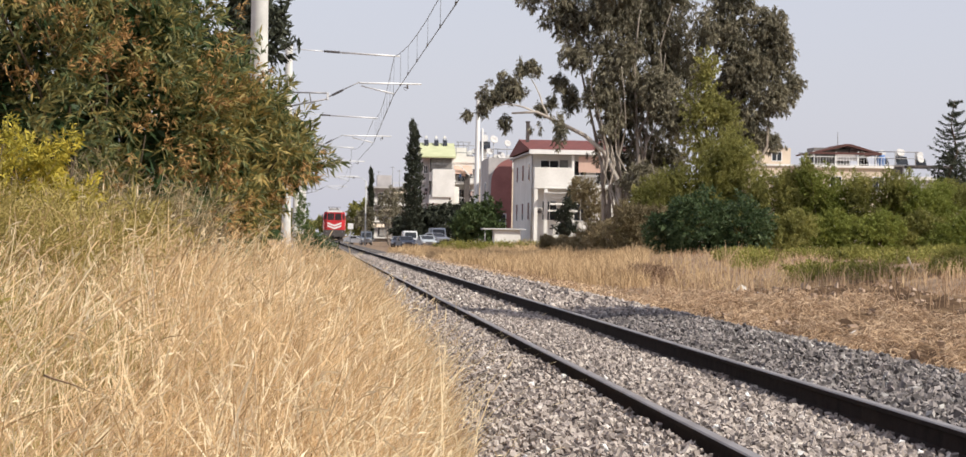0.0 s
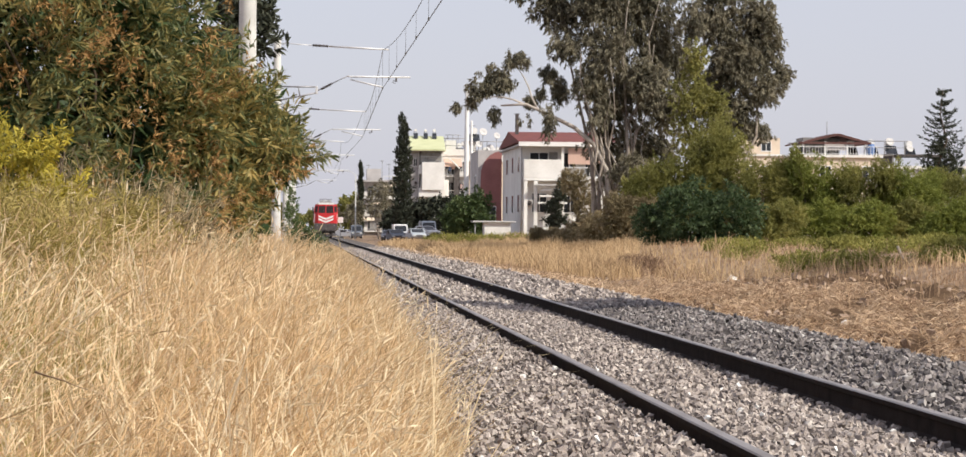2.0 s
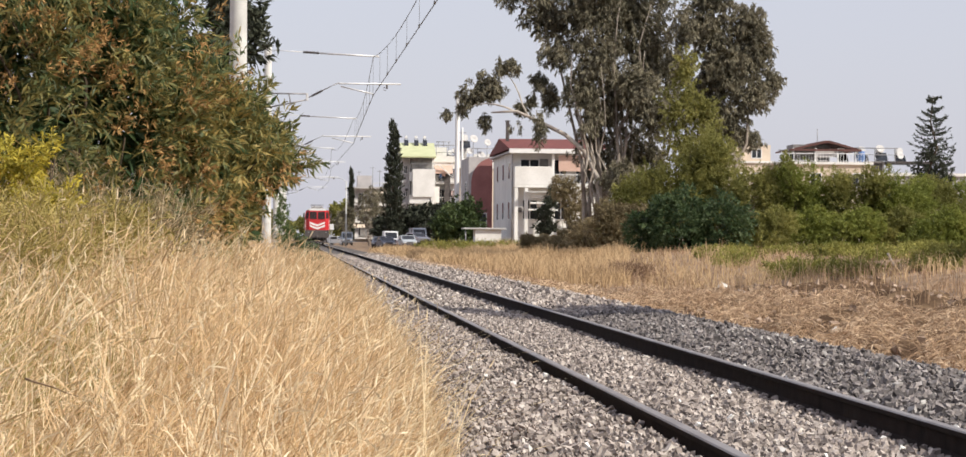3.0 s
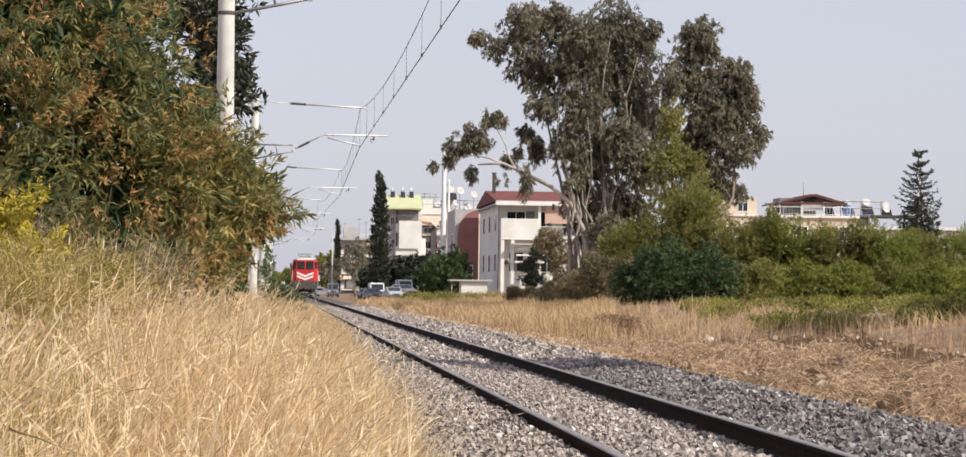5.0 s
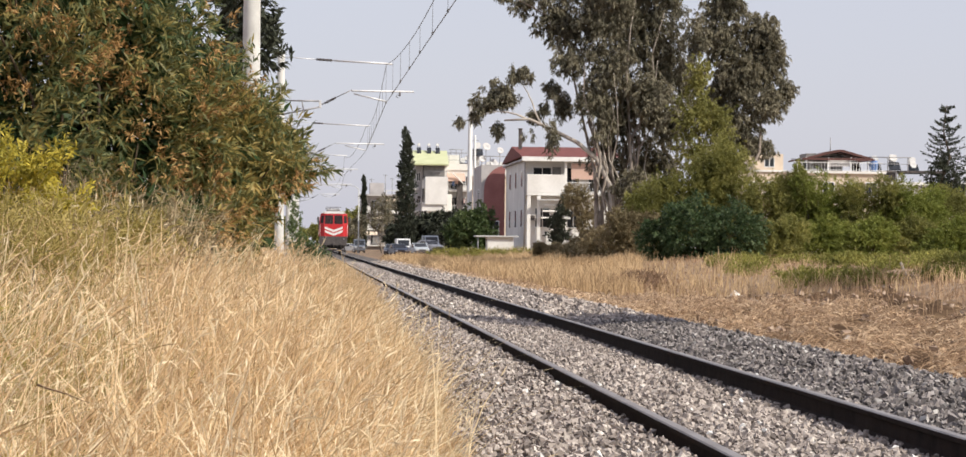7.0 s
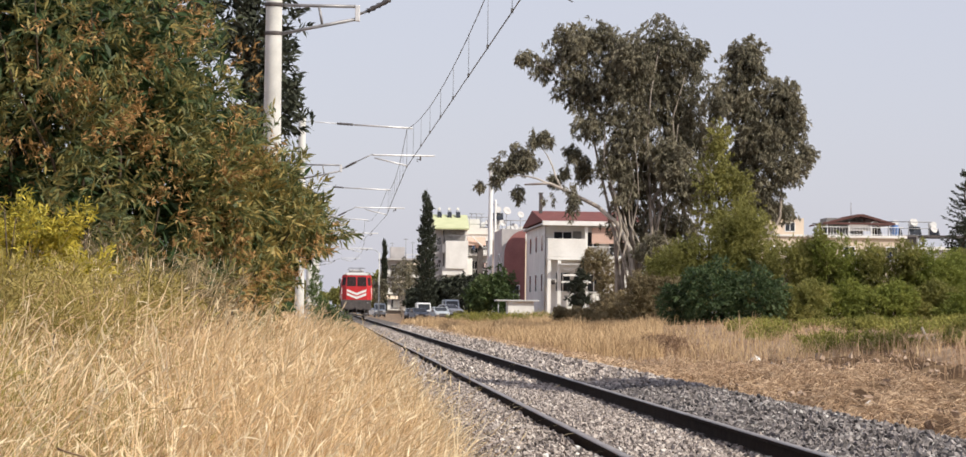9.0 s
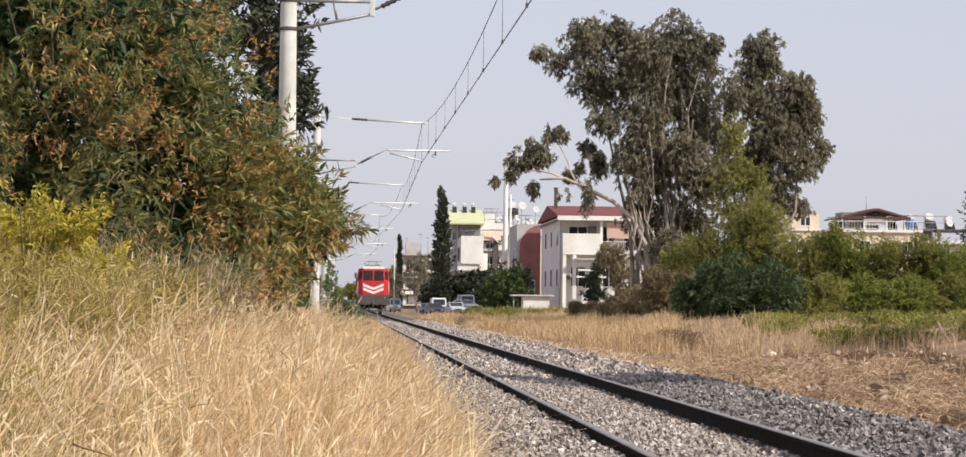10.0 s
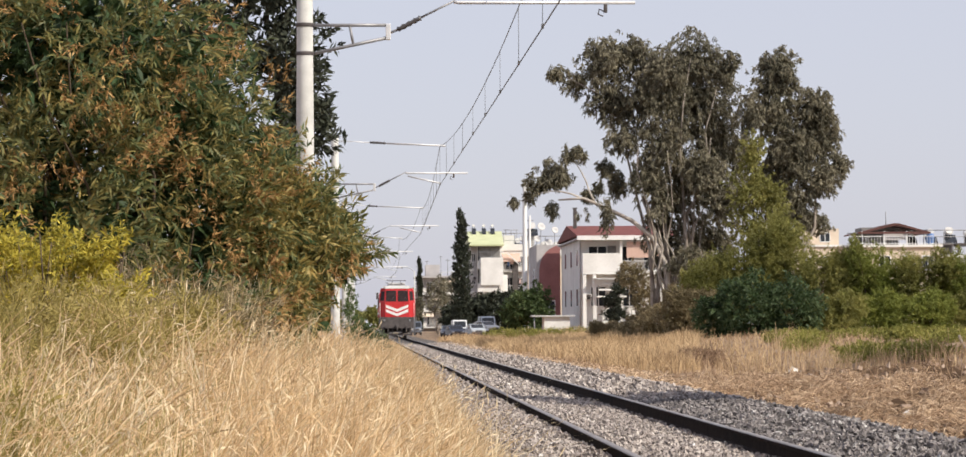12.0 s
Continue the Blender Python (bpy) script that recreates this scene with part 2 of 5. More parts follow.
def unit(v):
    return v / np.maximum(np.linalg.norm(v, axis=-1, keepdims=True), 1e-9)


def blades(name, base, aim, length, width, mat, bend=0.0):
    """Pointed leaves from base along aim, bent at the widest place."""
    n = len(base)
    aim = unit(aim)
    side = unit(np.cross(aim, unit(rng.normal(size=(n, 3)))))
    length, width = np.broadcast_to(length, n)[:, None], np.broadcast_to(width, n)[:, None]
    mid = base + aim * length * 0.45
    tip = base + aim * length + np.array([0, 0, -1]) * bend * length
    v = np.stack([base, mid + side * width / 2, tip, mid - side * width / 2], 1).reshape(-1, 3)
    i = np.arange(n)[:, None] * 4
    f = np.concatenate([i + [0, 1, 3], i + [1, 2, 3]])
    return fast_mesh(name, v, f, mat)


def in_blobs(blobs, count, shell=0.55):
    """Points in ellipsoids (x, y, z, rx, ry, rz), thicker near their skins, with bites taken out; and the way outwards."""
    w = np.array([b[3] * b[5] for b in blobs], float)
    pick = rng.choice(len(blobs), count, p=w / w.sum())
    b = np.array(blobs, float)[pick]
    d = unit(rng.normal(size=(count, 3)))
    r = shell + (1 - shell) * rng.random(count) ** 0.7
    lump = 1 + 0.22 * np.sin(d[:, 0] * 5 + pick * 1.7) * np.cos(d[:, 2] * 6 + pick) + 0.12 * np.sin(d[:, 1] * 11 + pick)
    return b[:, :3] + d * b[:, 3:] * (r * lump)[:, None], d


def lumps(p, size):
    """A smooth uneven field between about -1 and 1 whose lumps measure size metres."""
    k = np.array([(1.0, 0.3, 0.5), (-0.5, 0.7, 1.1), (0.3, -1.0, 0.8), (1.2, 0.5, -0.9), (-1.7, 1.1, 0.4)]) * (3.1 / size)
    return np.sin(np.asarray(p) @ k.T + np.array([0.3, 1.9, 4.0, 2.6, 5.2])).sum(1) / 2.4


def ground_z(x, y):
    """The lie of the land beside the track bed."""
    x, y = np.asarray(x, float), np.asarray(y, float)
    right = np.clip((x - 11) / 9, 0, 1)
    left = np.clip((0.6 - x) / 4, 0, 1)
    z = -0.42 + 0.85 * right * right * (3 - 2 * right) + 0.22 * left
    return z + 0.05 * np.sin(x * 1.3 + y * 0.31) * np.cos(y * 0.23) * np.clip((abs(x - 3) - 3) / 2, 0, 1)


def bank_width(y):
    return np.interp(y, [24, 50, 78], [4.2, 7.0, 9.6])


def bank_rise(x, y):
    """The soil bank beside the ballast: its height over the land, below zero where it runs out."""
    u = (x - 6.55) / bank_width(y)
    return np.interp(u, [0, 0.12, 0.45, 0.8, 1.0], [-0.06, 0.05, 0.20, 0.30, -0.06]) * np.interp(y, [24, 34, 66, 78], [-0.2, 0.8, 1.0, -0.2])


def bank(x, y):
    inside = (np.asarray(x) > 6.55) & (np.asarray(x) < 6.55 + bank_width(y)) & (np.asarray(y) > 24) & (np.asarray(y) < 78)
    return np.where(inside, np.maximum(0, bank_rise(x, y)), 0.0)


# ---- ground ----
def ground():
    def steps(near, far, n):
        return np.concatenate([-np.geomspace(far, near, n), np.linspace(-near, near, 90)[1:-1], np.geomspace(near, far, n)])
    xs, ys = steps(30, 3000, 26), np.concatenate([[-400, -150, -60, -20], np.linspace(-5, 90, 160), np.geomspace(92, 4500, 60)])
    gx, gy = np.meshgrid(xs, ys)
    v = np.stack([gx, gy, ground_z(gx, gy)], -1).reshape(-1, 3)
    nx, ny = len(xs), len(ys)
    i = (np.arange(ny - 1)[:, None] * nx + np.arange(nx - 1)).reshape(-1, 1)
    ob = new("ground", fast_mesh("ground", v, i + [0, 1, nx + 1, nx], "straw_ground"))
    tagged(ob, "dry straw-coloured earth on both sides of the railway", "ground", kind="structure")


TRACK_X, NEAR_X, FAR_X = 2.89, 2.14, 3.64
BED_X = (0.45, 0.75, 1.5, 2.0, 2.3, 3.0, 3.5, 3.75, 4.4, 5.4, 6.2, 6.7)
BED_Z = (-0.55, -0.28, -0.12, -0.085, -0.095, -0.125, -0.16, -0.13, -0.09, -0.11, -0.28, -0.55)


def track_bed():
    s = Shape().prism([(x, z - 0.035) for x, z in zip(BED_X, BED_Z)], -20, 900)
    tagged(part("track_bed", s, "ballast_bed"), "bed of grey crushed stone under the railway", "ballast", kind="structure")


def track():
    t = thing("railway_track", "straight single railway track with rusty rails on grey ballast", "railway track")
    for x in (NEAR_X, FAR_X):
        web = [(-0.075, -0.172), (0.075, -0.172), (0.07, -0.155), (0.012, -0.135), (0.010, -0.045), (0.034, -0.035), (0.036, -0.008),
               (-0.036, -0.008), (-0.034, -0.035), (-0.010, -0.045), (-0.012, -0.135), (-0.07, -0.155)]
        rail = part("rail", Shape().prism([(x + a, b) for a, b in web], -20, 900), "rail_side", t, "rusty steel rail, darkened to near black for shade")
        part("rail_head", Shape().prism([(x - 0.036, -0.008), (x + 0.036, -0.008), (x + 0.028, 0.0), (x - 0.028, 0.0)], -20, 900), "rail_top", rail, "worn bright running surface")
    me = Shape().box(-1.25, 1.25, -0.13, 0.13, -0.36, -0.165, 0.015).mesh("sleeper", "sleeper")
    for k in range(200):
        s = new("sleeper", me)
        s.parent, s.location = t, (TRACK_X, 10.4 + 0.6 * k, 0)


# ---- stones ----
CUBE_V = np.array([(x, y, z) for x in (-1, 1) for y in (-1, 1) for z in (-1, 1)], float) * 0.72
CUBE_F = np.array([(0, 1, 3), (0, 3, 2), (4, 6, 7), (4, 7, 5), (0, 4, 5), (0, 5, 1), (2, 3, 7), (2, 7, 6), (0, 2, 6), (0, 6, 4), (1, 5, 7), (1, 7, 3)])


def turns(n):
    q = unit(rng.normal(size=(n, 4)))
    w, x, y, z = q.T
    return np.stack([1 - 2 * (y * y + z * z), 2 * (x * y - z * w), 2 * (x * z + y * w), 2 * (x * y + z * w), 1 - 2 * (x * x + z * z), 2 * (y * z - x * w),
                     2 * (x * z - y * w), 2 * (y * z + x * w), 1 - 2 * (x * x + y * y)], -1).reshape(n, 3, 3)


def rocks(name, pos, size, mat):
    n = len(pos)
    jag = (CUBE_V[None] + rng.uniform(-0.42, 0.42, (n, 8, 3))) * rng.uniform(0.6, 1.25, (n, 1, 3))
    v = np.einsum("nij,nkj->nki", turns(n), jag) * np.broadcast_to(size, n)[:, None, None] + pos[:, None]
    f = (np.arange(n)[:, None, None] * 8 + CUBE_F[None]).reshape(-1, 3)
    me = fast_mesh(name, v.reshape(-1, 3), f, mat)
    me.shade_flat()
    return me


def bed_z(x):
    return np.interp(x, BED_X, BED_Z)


def ballast():
    bed = thing("ballast_stones", "loose grey crushed ballast stones between and beside the rails", "ballast", kind="stuff")
    def scatter(n, y0, y1, s0, s1):
        y = y0 + (y1 - y0) * rng.random(n) ** 1.25
        x = rng.uniform(0.7, 6.5, n)
        size = rng.uniform(s0, s1, n) * np.where(x > FAR_X + 0.2, 1.35, 1.0)
        keep = (abs(x - NEAR_X) > 0.07) & (abs(x - FAR_X) > 0.07)
        z = bed_z(x) + rng.uniform(-0.03, 0.020, n) + 0.08 * np.clip(x - 3.9, 0, 1) * np.clip(6.4 - x, 0, 1) * rng.random(n)
        return np.stack([x, y, z], -1)[keep], size[keep]
    p, s = scatter(72000, 10.5, 42, 0.010, 0.023)
    # stones past the far rail take the greyer colour with shade mixed in
    past_far_rail = p[:, 0] > FAR_X + 0.15
    for name, some, mat in (("stones", ~past_far_rail, "stone"), ("shoulder_stones", past_far_rail, "stone_grey_shaded")):
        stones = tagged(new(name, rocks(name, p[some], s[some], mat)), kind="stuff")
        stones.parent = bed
    p, s = scatter(24000, 40, 170, 0.018, 0.036)
    stones = tagged(new("far_stones", rocks("far_stones", p, s, "stone")), kind="stuff")
    stones.parent = bed
    kinds = [rocks("stone", np.zeros((1, 3)), 1.0, "stone" if k % 3 else "litter") for k in range(9)]
    for k in range(280):
        x, y = random.uniform(0.9, 5.9), random.uniform(11, 26)
        if min(abs(x - NEAR_X), abs(x - FAR_X)) < 0.12:
            continue
        o = new("stone", kinds[k % 9])
        o.parent = bed
        r = random.uniform(0.016, 0.030)
        o.location, o.scale, o.rotation_euler = (x, y, float(bed_z(x)) + 0.02), (r, r, r * 0.8), (random.random() * 6, random.random() * 6, random.random() * 6)


# ---- grass ----
def stems(name, x, y, z, height, width, lean, mat, heads=True, wind=0.0):
    n = len(x)
    base = np.stack([x, y, z], -1)
    az = rng.uniform(0, 2 * np.pi, n)
    out = np.stack([np.cos(az), np.sin(az), np.zeros(n)], -1) * (lean * rng.random(n) ** 1.2)[:, None] + np.array([wind, 0, 0])
    h = height[:, None]
    def at(s):
        return base + out * h * s * s + np.array([0, 0, 1]) * h * s * (1 - 0.25 * s * np.linalg.norm(out, axis=1, keepdims=True))
    fa = rng.normal(0, 0.6, n)
    side = np.stack([np.cos(fa), np.sin(fa), np.zeros(n)], -1) * (np.broadcast_to(width, n) / 2)[:, None]
    p0, p1, p2, p3 = at(0.0), at(0.4), at(0.75), at(1.0)
    v = [p0 - side, p0 + side, p1 - side * 0.9, p1 + side * 0.9, p2 - side * 0.75, p2 + side * 0.75, p3]
    f = [[0, 1, 3], [0, 3, 2], [2, 3, 5], [2, 5, 4], [4, 5, 6]]
    if heads:
        wide = side * 0.95
        way = unit(p3 - p2)
        v += [p3 - way * 0.02 + wide, p3 + way * 0.02, p3 - way * 0.02 - wide, p3 - way * 0.05]
        f += [[10, 7, 8], [10, 8, 9]]
    v = np.stack(v, 1)
    f = (np.arange(n)[:, None, None] * v.shape[1] + np.array(f)[None]).reshape(-1, 3)
    return fast_mesh(name, v.reshape(-1, 3), f, mat)


def edge_height(x):
    """Tallness of the straw across the verge: high by the shrubs, low at the ballast."""
    return np.interp(x, [-4, -2.2, -0.3, 0.15, 0.45, 0.65, 0.8, 1.0], [1.45, 1.60, 1.33, 1.15, 0.96, 0.74, 0.46, 0.25])


def verge_place(n, y0, y1, power):
    """Places in the straw: its edge draws in towards the near end, where it is also lower."""
    y = y0 + (y1 - y0) * rng.random(n) ** power
    edge = np.interp(y, [5, 8, 12, 16, 30], [0.18, 0.42, 0.67, 0.87, 1.05]) + 0.06 * np.sin(y * 2.1)
    x = edge - (0.9 + 0.125 * y) * rng.random(n) ** 0.9
    grown = np.interp(y, [5, 8, 12, 18], [0.30, 0.52, 0.82, 1.0]) * edge_height(x + 0.86 - np.interp(y, [5, 16, 30], [0.18, 0.87, 1.05]))
    patch = 0.5 + 0.5 * np.sin(x * 2.3 + 1.1 * np.sin(y * 0.9)) * np.cos(y * 0.7 + x)
    return x, y, grown * (0.84 + 0.2 * patch), np.interp(edge - x, [0, 0.5], [0.45, 1.0])


def verge_grass():
    n = 92000
    x, y, h, free = verge_place(n, 7.5, 50, 1.3)
    h = h * (1.0 - 0.5 * rng.random(n) ** 1.3)
    # towards the shrubs the grass turns olive
    olive = (x / y + 0.02 * lumps(np.stack([x, y * 0.5, 0 * x], -1), 0.8) < -0.083) & (rng.random(n) < 0.8) & (y < 24)
    g = new("olive_grass", stems("olive_grass", x[olive], y[olive], ground_z(x, y)[olive], h[olive], rng.uniform(0.0035, 0.006, olive.sum()), 0.8, "olive_straw", wind=0.1))
    tagged(g, "olive half-dry grass beside the shrubs", "grass", kind="stuff")
    x, y, h, free = x[~olive], y[~olive], h[~olive], free[~olive]
    n = len(x)
    g = new("dry_grass", stems("dry_grass", x, y, ground_z(x, y), h, rng.uniform(0.0035, 0.0066, n), 0.75 * free, "straw", wind=0.16))
    tagged(g, "tall dry golden grass with seed heads on the railway verge", "grass", kind="stuff")
    # broken stalks that lie across the stand at all angles
    n = 26000
    x, y, h, free = verge_place(n, 7.5, 40, 1.3)
    base = np.stack([x, y, ground_z(x, y) + h * rng.uniform(0.35, 0.95, n)], -1)
    aim = rng.normal(size=(n, 3)) * np.array([0.7, 0.7, 0.45]) + np.array([0.25, 0, 0.9])
    g = new("straw_litter", blades("straw_litter", base, aim, rng.uniform(0.16, 0.45, n) * (0.4 + 0.6 * free), rng.uniform(0.004, 0.0075, n), "straw", 0.1))
    tagged(g, "broken straw tangled through the dry grass", "grass", kind="stuff")
    n = 14000
    x, y, h, free = verge_place(n, 7.5, 34, 1.2)
    base = np.stack([x, y, ground_z(x, y) + h * rng.uniform(0.55, 1.0, n)], -1)
    g = new("seed_head_stand", blades("seed_head_stand", base, rng.normal(size=(n, 3)) + np.array([0, 0, 0.6]), rng.uniform(0.02, 0.045, n), rng.uniform(0.005, 0.009, n), "straw"))
    tagged(g, "pale seed heads scattered over the dry grass", "grass", kind="stuff")
    # long stalks that stick out over the rest
    n = 900
    x, y, h, free = verge_place(n, 9, 24, 1.1)
    g = new("grass_stalk_stand", stems("grass_stalk_stand", x, y, ground_z(x, y), h * rng.uniform(0.9, 1.22, n), rng.uniform(0.006, 0.011, n), 1.5 * free, "stalk"))
    tagged(g, "long pale straw stalks leaning out of the grass", "grass", kind="stuff")
    # dry flower stems with side twigs, at all slants
    n = 3600
    x, y, h, free = verge_place(n, 8, 24, 1.0)
    base = np.stack([x, y, ground_z(x, y) + h * rng.uniform(0.2, 0.7, n)], -1)
    aim = rng.normal(size=(n, 3)) * np.array([0.75, 0.5, 0.25]) * free[:, None] + np.array([0.12, 0, 1.0])
    long = rng.uniform(0.3, 0.75, n) * (0.5 + 0.5 * free)
    stem = blades("dry_stem_stand", base, aim, long, rng.uniform(0.005, 0.0095, n), "stalk", 0.05)
    tagged(new("dry_stem_stand", stem), "pale dry flower stems slanting through the grass", "grass", kind="stuff")
    k = np.repeat(np.arange(n), 4)
    twig = base[k] + unit(aim)[k] * (long[k] * rng.uniform(0.45, 0.95, len(k)))[:, None]
    stem = blades("dry_twig_stand", twig, aim[k] + rng.normal(size=(len(k), 3)) * 0.8, rng.uniform(0.04, 0.12, len(k)), rng.uniform(0.004, 0.008, len(k)), "stalk", 0.1)
    tagged(new("dry_twig_stand", stem), "short side twigs on the dry flower stems", "grass", kind="stuff")
    # the tallest stalks, before the shrubs
    n = 360
    y = rng.uniform(17, 23, n)
    x = rng.uniform(-2.7, -0.15, n)
    g = new("tall_stalk_stand", stems("tall_stalk_stand", x, y, ground_z(x, y), np.interp(x, [-2.7, -1.2, -0.15], [1.62, 1.5, 1.15]) * rng.uniform(0.85, 1.3, n), rng.uniform(0.006, 0.011, n), 0.7, "stalk", heads=False, wind=0.1))
    tagged(g, "tallest pale straw stalks before the shrubs", "grass", kind="stuff")
    # single stalks over the ballast edge
    n = 46
    y = rng.uniform(11, 24, n)
    x = rng.uniform(0.25, 0.95, n)
    g = new("grass_stalk_stand", stems("grass_stalk_stand", x, y, ground_z(x, y), rng.uniform(0.6, 1.25, n), rng.uniform(0.005, 0.009, n), 0.9, "stalk"))
    tagged(g, "single pale stalks at the edge of the ballast", "grass", kind="stuff")
    n = 8000
    y = 32 + 140 * rng.random(n) ** 1.5
    x = np.interp(y, [32, 40, 60, 110], [0.7, 1.0, 1.55, 1.9]) - 2.4 * rng.random(n)
    g = new("dry_grass", stems("dry_grass", x, y, np.maximum(ground_z(np.minimum(x, 0.6), y), bed_z(x)), rng.uniform(0.2, 0.7, n) * np.interp(x, [0.4, 1.9], [1.2, 0.4]), 0.012, 0.9, "straw"))
    tagged(g, "sparse dry grass along the foot of the rail", "grass", kind="stuff")


def right_grass():
    n = 34000
    y = 15 + 190 * rng.random(n) ** 1.6
    x = 6.15 + rng.random(n) ** 0.85 * (1.5 + 0.165 * y)
    patch = np.clip(0.5 + 0.7 * np.sin(x * 0.9 + 0.13 * y) * np.cos(0.21 * y - x * 0.4), 0.25, 1.1)
    h = rng.uniform(0.08, 0.40, n) * patch * np.interp(x, [6, 7, 12], [0.8, 1.0, 1.2])
    keep = (y > 76) | (x > 6.55 + bank_width(y)) | (rng.random(n) < 0.25)
    x, y, h = x[keep], y[keep], h[keep]
    g = new("dry_grass", stems("dry_grass", x, y, ground_z(x, y), h, 0.008 + 0.00014 * y, 1.9, "straw_dark"))
    tagged(g, "flattened dry brown grass beyond the track", "grass", kind="stuff")
    n = 620
    y = rng.uniform(46, 76, n)
    x = rng.uniform(8.8, 18, n)
    g = new("dead_stalk_stand", stems("dead_stalk_stand", x, y, ground_z(x, y) + bank(x, y), rng.uniform(0.12, 0.6, n), 0.013, 0.4, "straw_dark"))
    tagged(g, "upright dead stalks on bare dark soil", "grass", kind="stuff")
    # matted hay on the bank above the ballast
    for name, n, mat, lift in (("hay_mat", 30000, "hay_pale", 1.0), ("hay_mat", 15000, "straw_dark", 0.85)):
        y = 23 + 40 * rng.random(n) ** 1.1
        x = 6.45 + rng.random(n) ** 1.2 * np.interp(y, [23, 40, 63], [3.4, 4.2, 3.0])
        field = lumps(np.stack([x, y * 0.4, 0 * x], -1), 1.1)
        keep = (field > -0.35) | (x < 6.9)
        x, y, field = x[keep], y[keep], field[keep]
        n = len(x)
        heap = np.clip(0.10 + 0.24 * field, 0.02, 0.34) * np.interp(x, [6.4, 7.3, 9.0], [0.35, 1.0, 1.15])
        p = np.stack([x, y, ground_z(x, y) + bank(x, y) + heap * lift * rng.random(n) ** 0.3], -1)
        g = new(name, blades(name, p, rng.normal(size=(n, 3)) * np.array([1, 1, 0.55]), rng.uniform(0.10, 0.34, n), rng.uniform(0.010, 0.017, n), mat, 0.3))
        tagged(g, "matted heaps of pale hay on the bank" if mat == "hay_pale" else "brown weathered straw through the matted hay", "hay", kind="stuff")
    # pale cut straw beside the ballast, farther along
    n = 22000
    y = 52 + 130 * rng.random(n) ** 1.3
    x = np.interp(y, [52, 70, 110], [6.3, 5.5, 4.9]) + rng.random(n) * np.interp(y, [52, 80, 120], [2.0, 3.0, 3.2])
    p = np.stack([x, y, np.where(x < 6.5, np.maximum(bed_z(x), ground_z(x, y)), ground_z(x, y)) + rng.uniform(0.0, 0.10, n)], -1)
    g = new("cut_straw", blades("cut_straw", p, rng.normal(size=(n, 3)) * np.array([1, 1, 0.3]), rng.uniform(0.15, 0.4, n), 0.022, "hay_pale", 0.2))
    tagged(g, "pale cut straw lying along the ballast", "hay", kind="stuff")
    # tall golden grass in soft tufts
    n = 46000
    y = 68 + 190 * rng.random(n) ** 1.25
    x = np.interp(y, [68, 85, 130, 258], [10.2, 8.6, 7.4, 7.0]) + rng.random(n) * np.interp(y, [68, 110, 258], [7.5, 9.5, 10.5])
    tuft = lumps(np.stack([x, y * 0.3, 0 * x], -1), 2.6)
    h = rng.uniform(0.25, 0.62, n) * (1 + 0.45 * tuft)
    keep = (tuft > -0.65) & ((x < 0.122 * y) | (y > 140) | (rng.random(n) < 0.12))
    x, y, h = x[keep], y[keep], np.clip(h[keep], 0.1, 1.0)
    g = new("golden_grass", stems("golden_grass", x, y, ground_z(x, y), h, 0.010 + 0.00012 * y, 0.9, "gold_grass"))
    tagged(g, "soft tufts of tall golden grass in the field", "grass", kind="stuff")
    for x, y, w, h in ((10.4, 88, 1.1, 0.55), (12.0, 98, 1.2, 0.6), (11.2, 92, 0.8, 0.7)):
        shrub("dry_weed", "reddish brown withered weed in the golden grass", "weed", [(x, y, float(ground_z(x, y)) + h * 0.45, w, 1.2, h * 0.55)], 260, 9, 0.18, 0.018, "dry_scrub", stems_n=12, rise=1.0, group="dry weeds", shell=0.05)
    n = 420
    y = 26 + 46 * rng.random(n)
    x = 6.7 + rng.random(n) ** 0.8 * (0.8 + 0.11 * y)
    c = rocks("clods", np.stack([x, y, ground_z(x, y) + bank(x, y) + 0.03], -1), rng.uniform(0.02, 0.075, n) * (0.3 + y / 80), "clod")
    tagged(new("clods", c), "dusty pale clods of earth in the dry grass", "earth", kind="stuff")


def soil_patch():
    """Bare tilled soil before the weeds, partly darkened for shade: an uneven bank that rises from the ballast."""
    nx, ny = 90, 90
    gx, gy = np.meshgrid(np.linspace(0, 1, nx), np.linspace(24, 78, ny))
    x = 6.55 + gx * bank_width(gy)
    p = np.stack([x, gy, 0 * x], -1).reshape(-1, 3)
    rise = bank_rise(x, gy)
    bumps = (0.06 * lumps(p * [1, 0.5, 1], 0.9) + 0.05 * lumps(p * [1, 0.6, 1], 0.35)).reshape(ny, nx) * np.clip(rise * 8, 0, 1)
    v = np.stack([x, gy, ground_z(x, gy) + rise + bumps], -1).reshape(-1, 3)
    i = (np.arange(ny - 1)[:, None] * nx + np.arange(nx - 1)).reshape(-1, 1)
    tagged(new("soil", fast_mesh("soil", v, i + [0, 1, nx + 1, nx], "soil")), "bank of bare brown tilled soil, partly darkened for shade", "soil", kind="structure")


# ---- overhead line ----
MAST_X, SPAN, FIRST = -0.90, 50.0, 44.5
CONTACT_Z, MESSENGER_Z = 5.82, 7.14


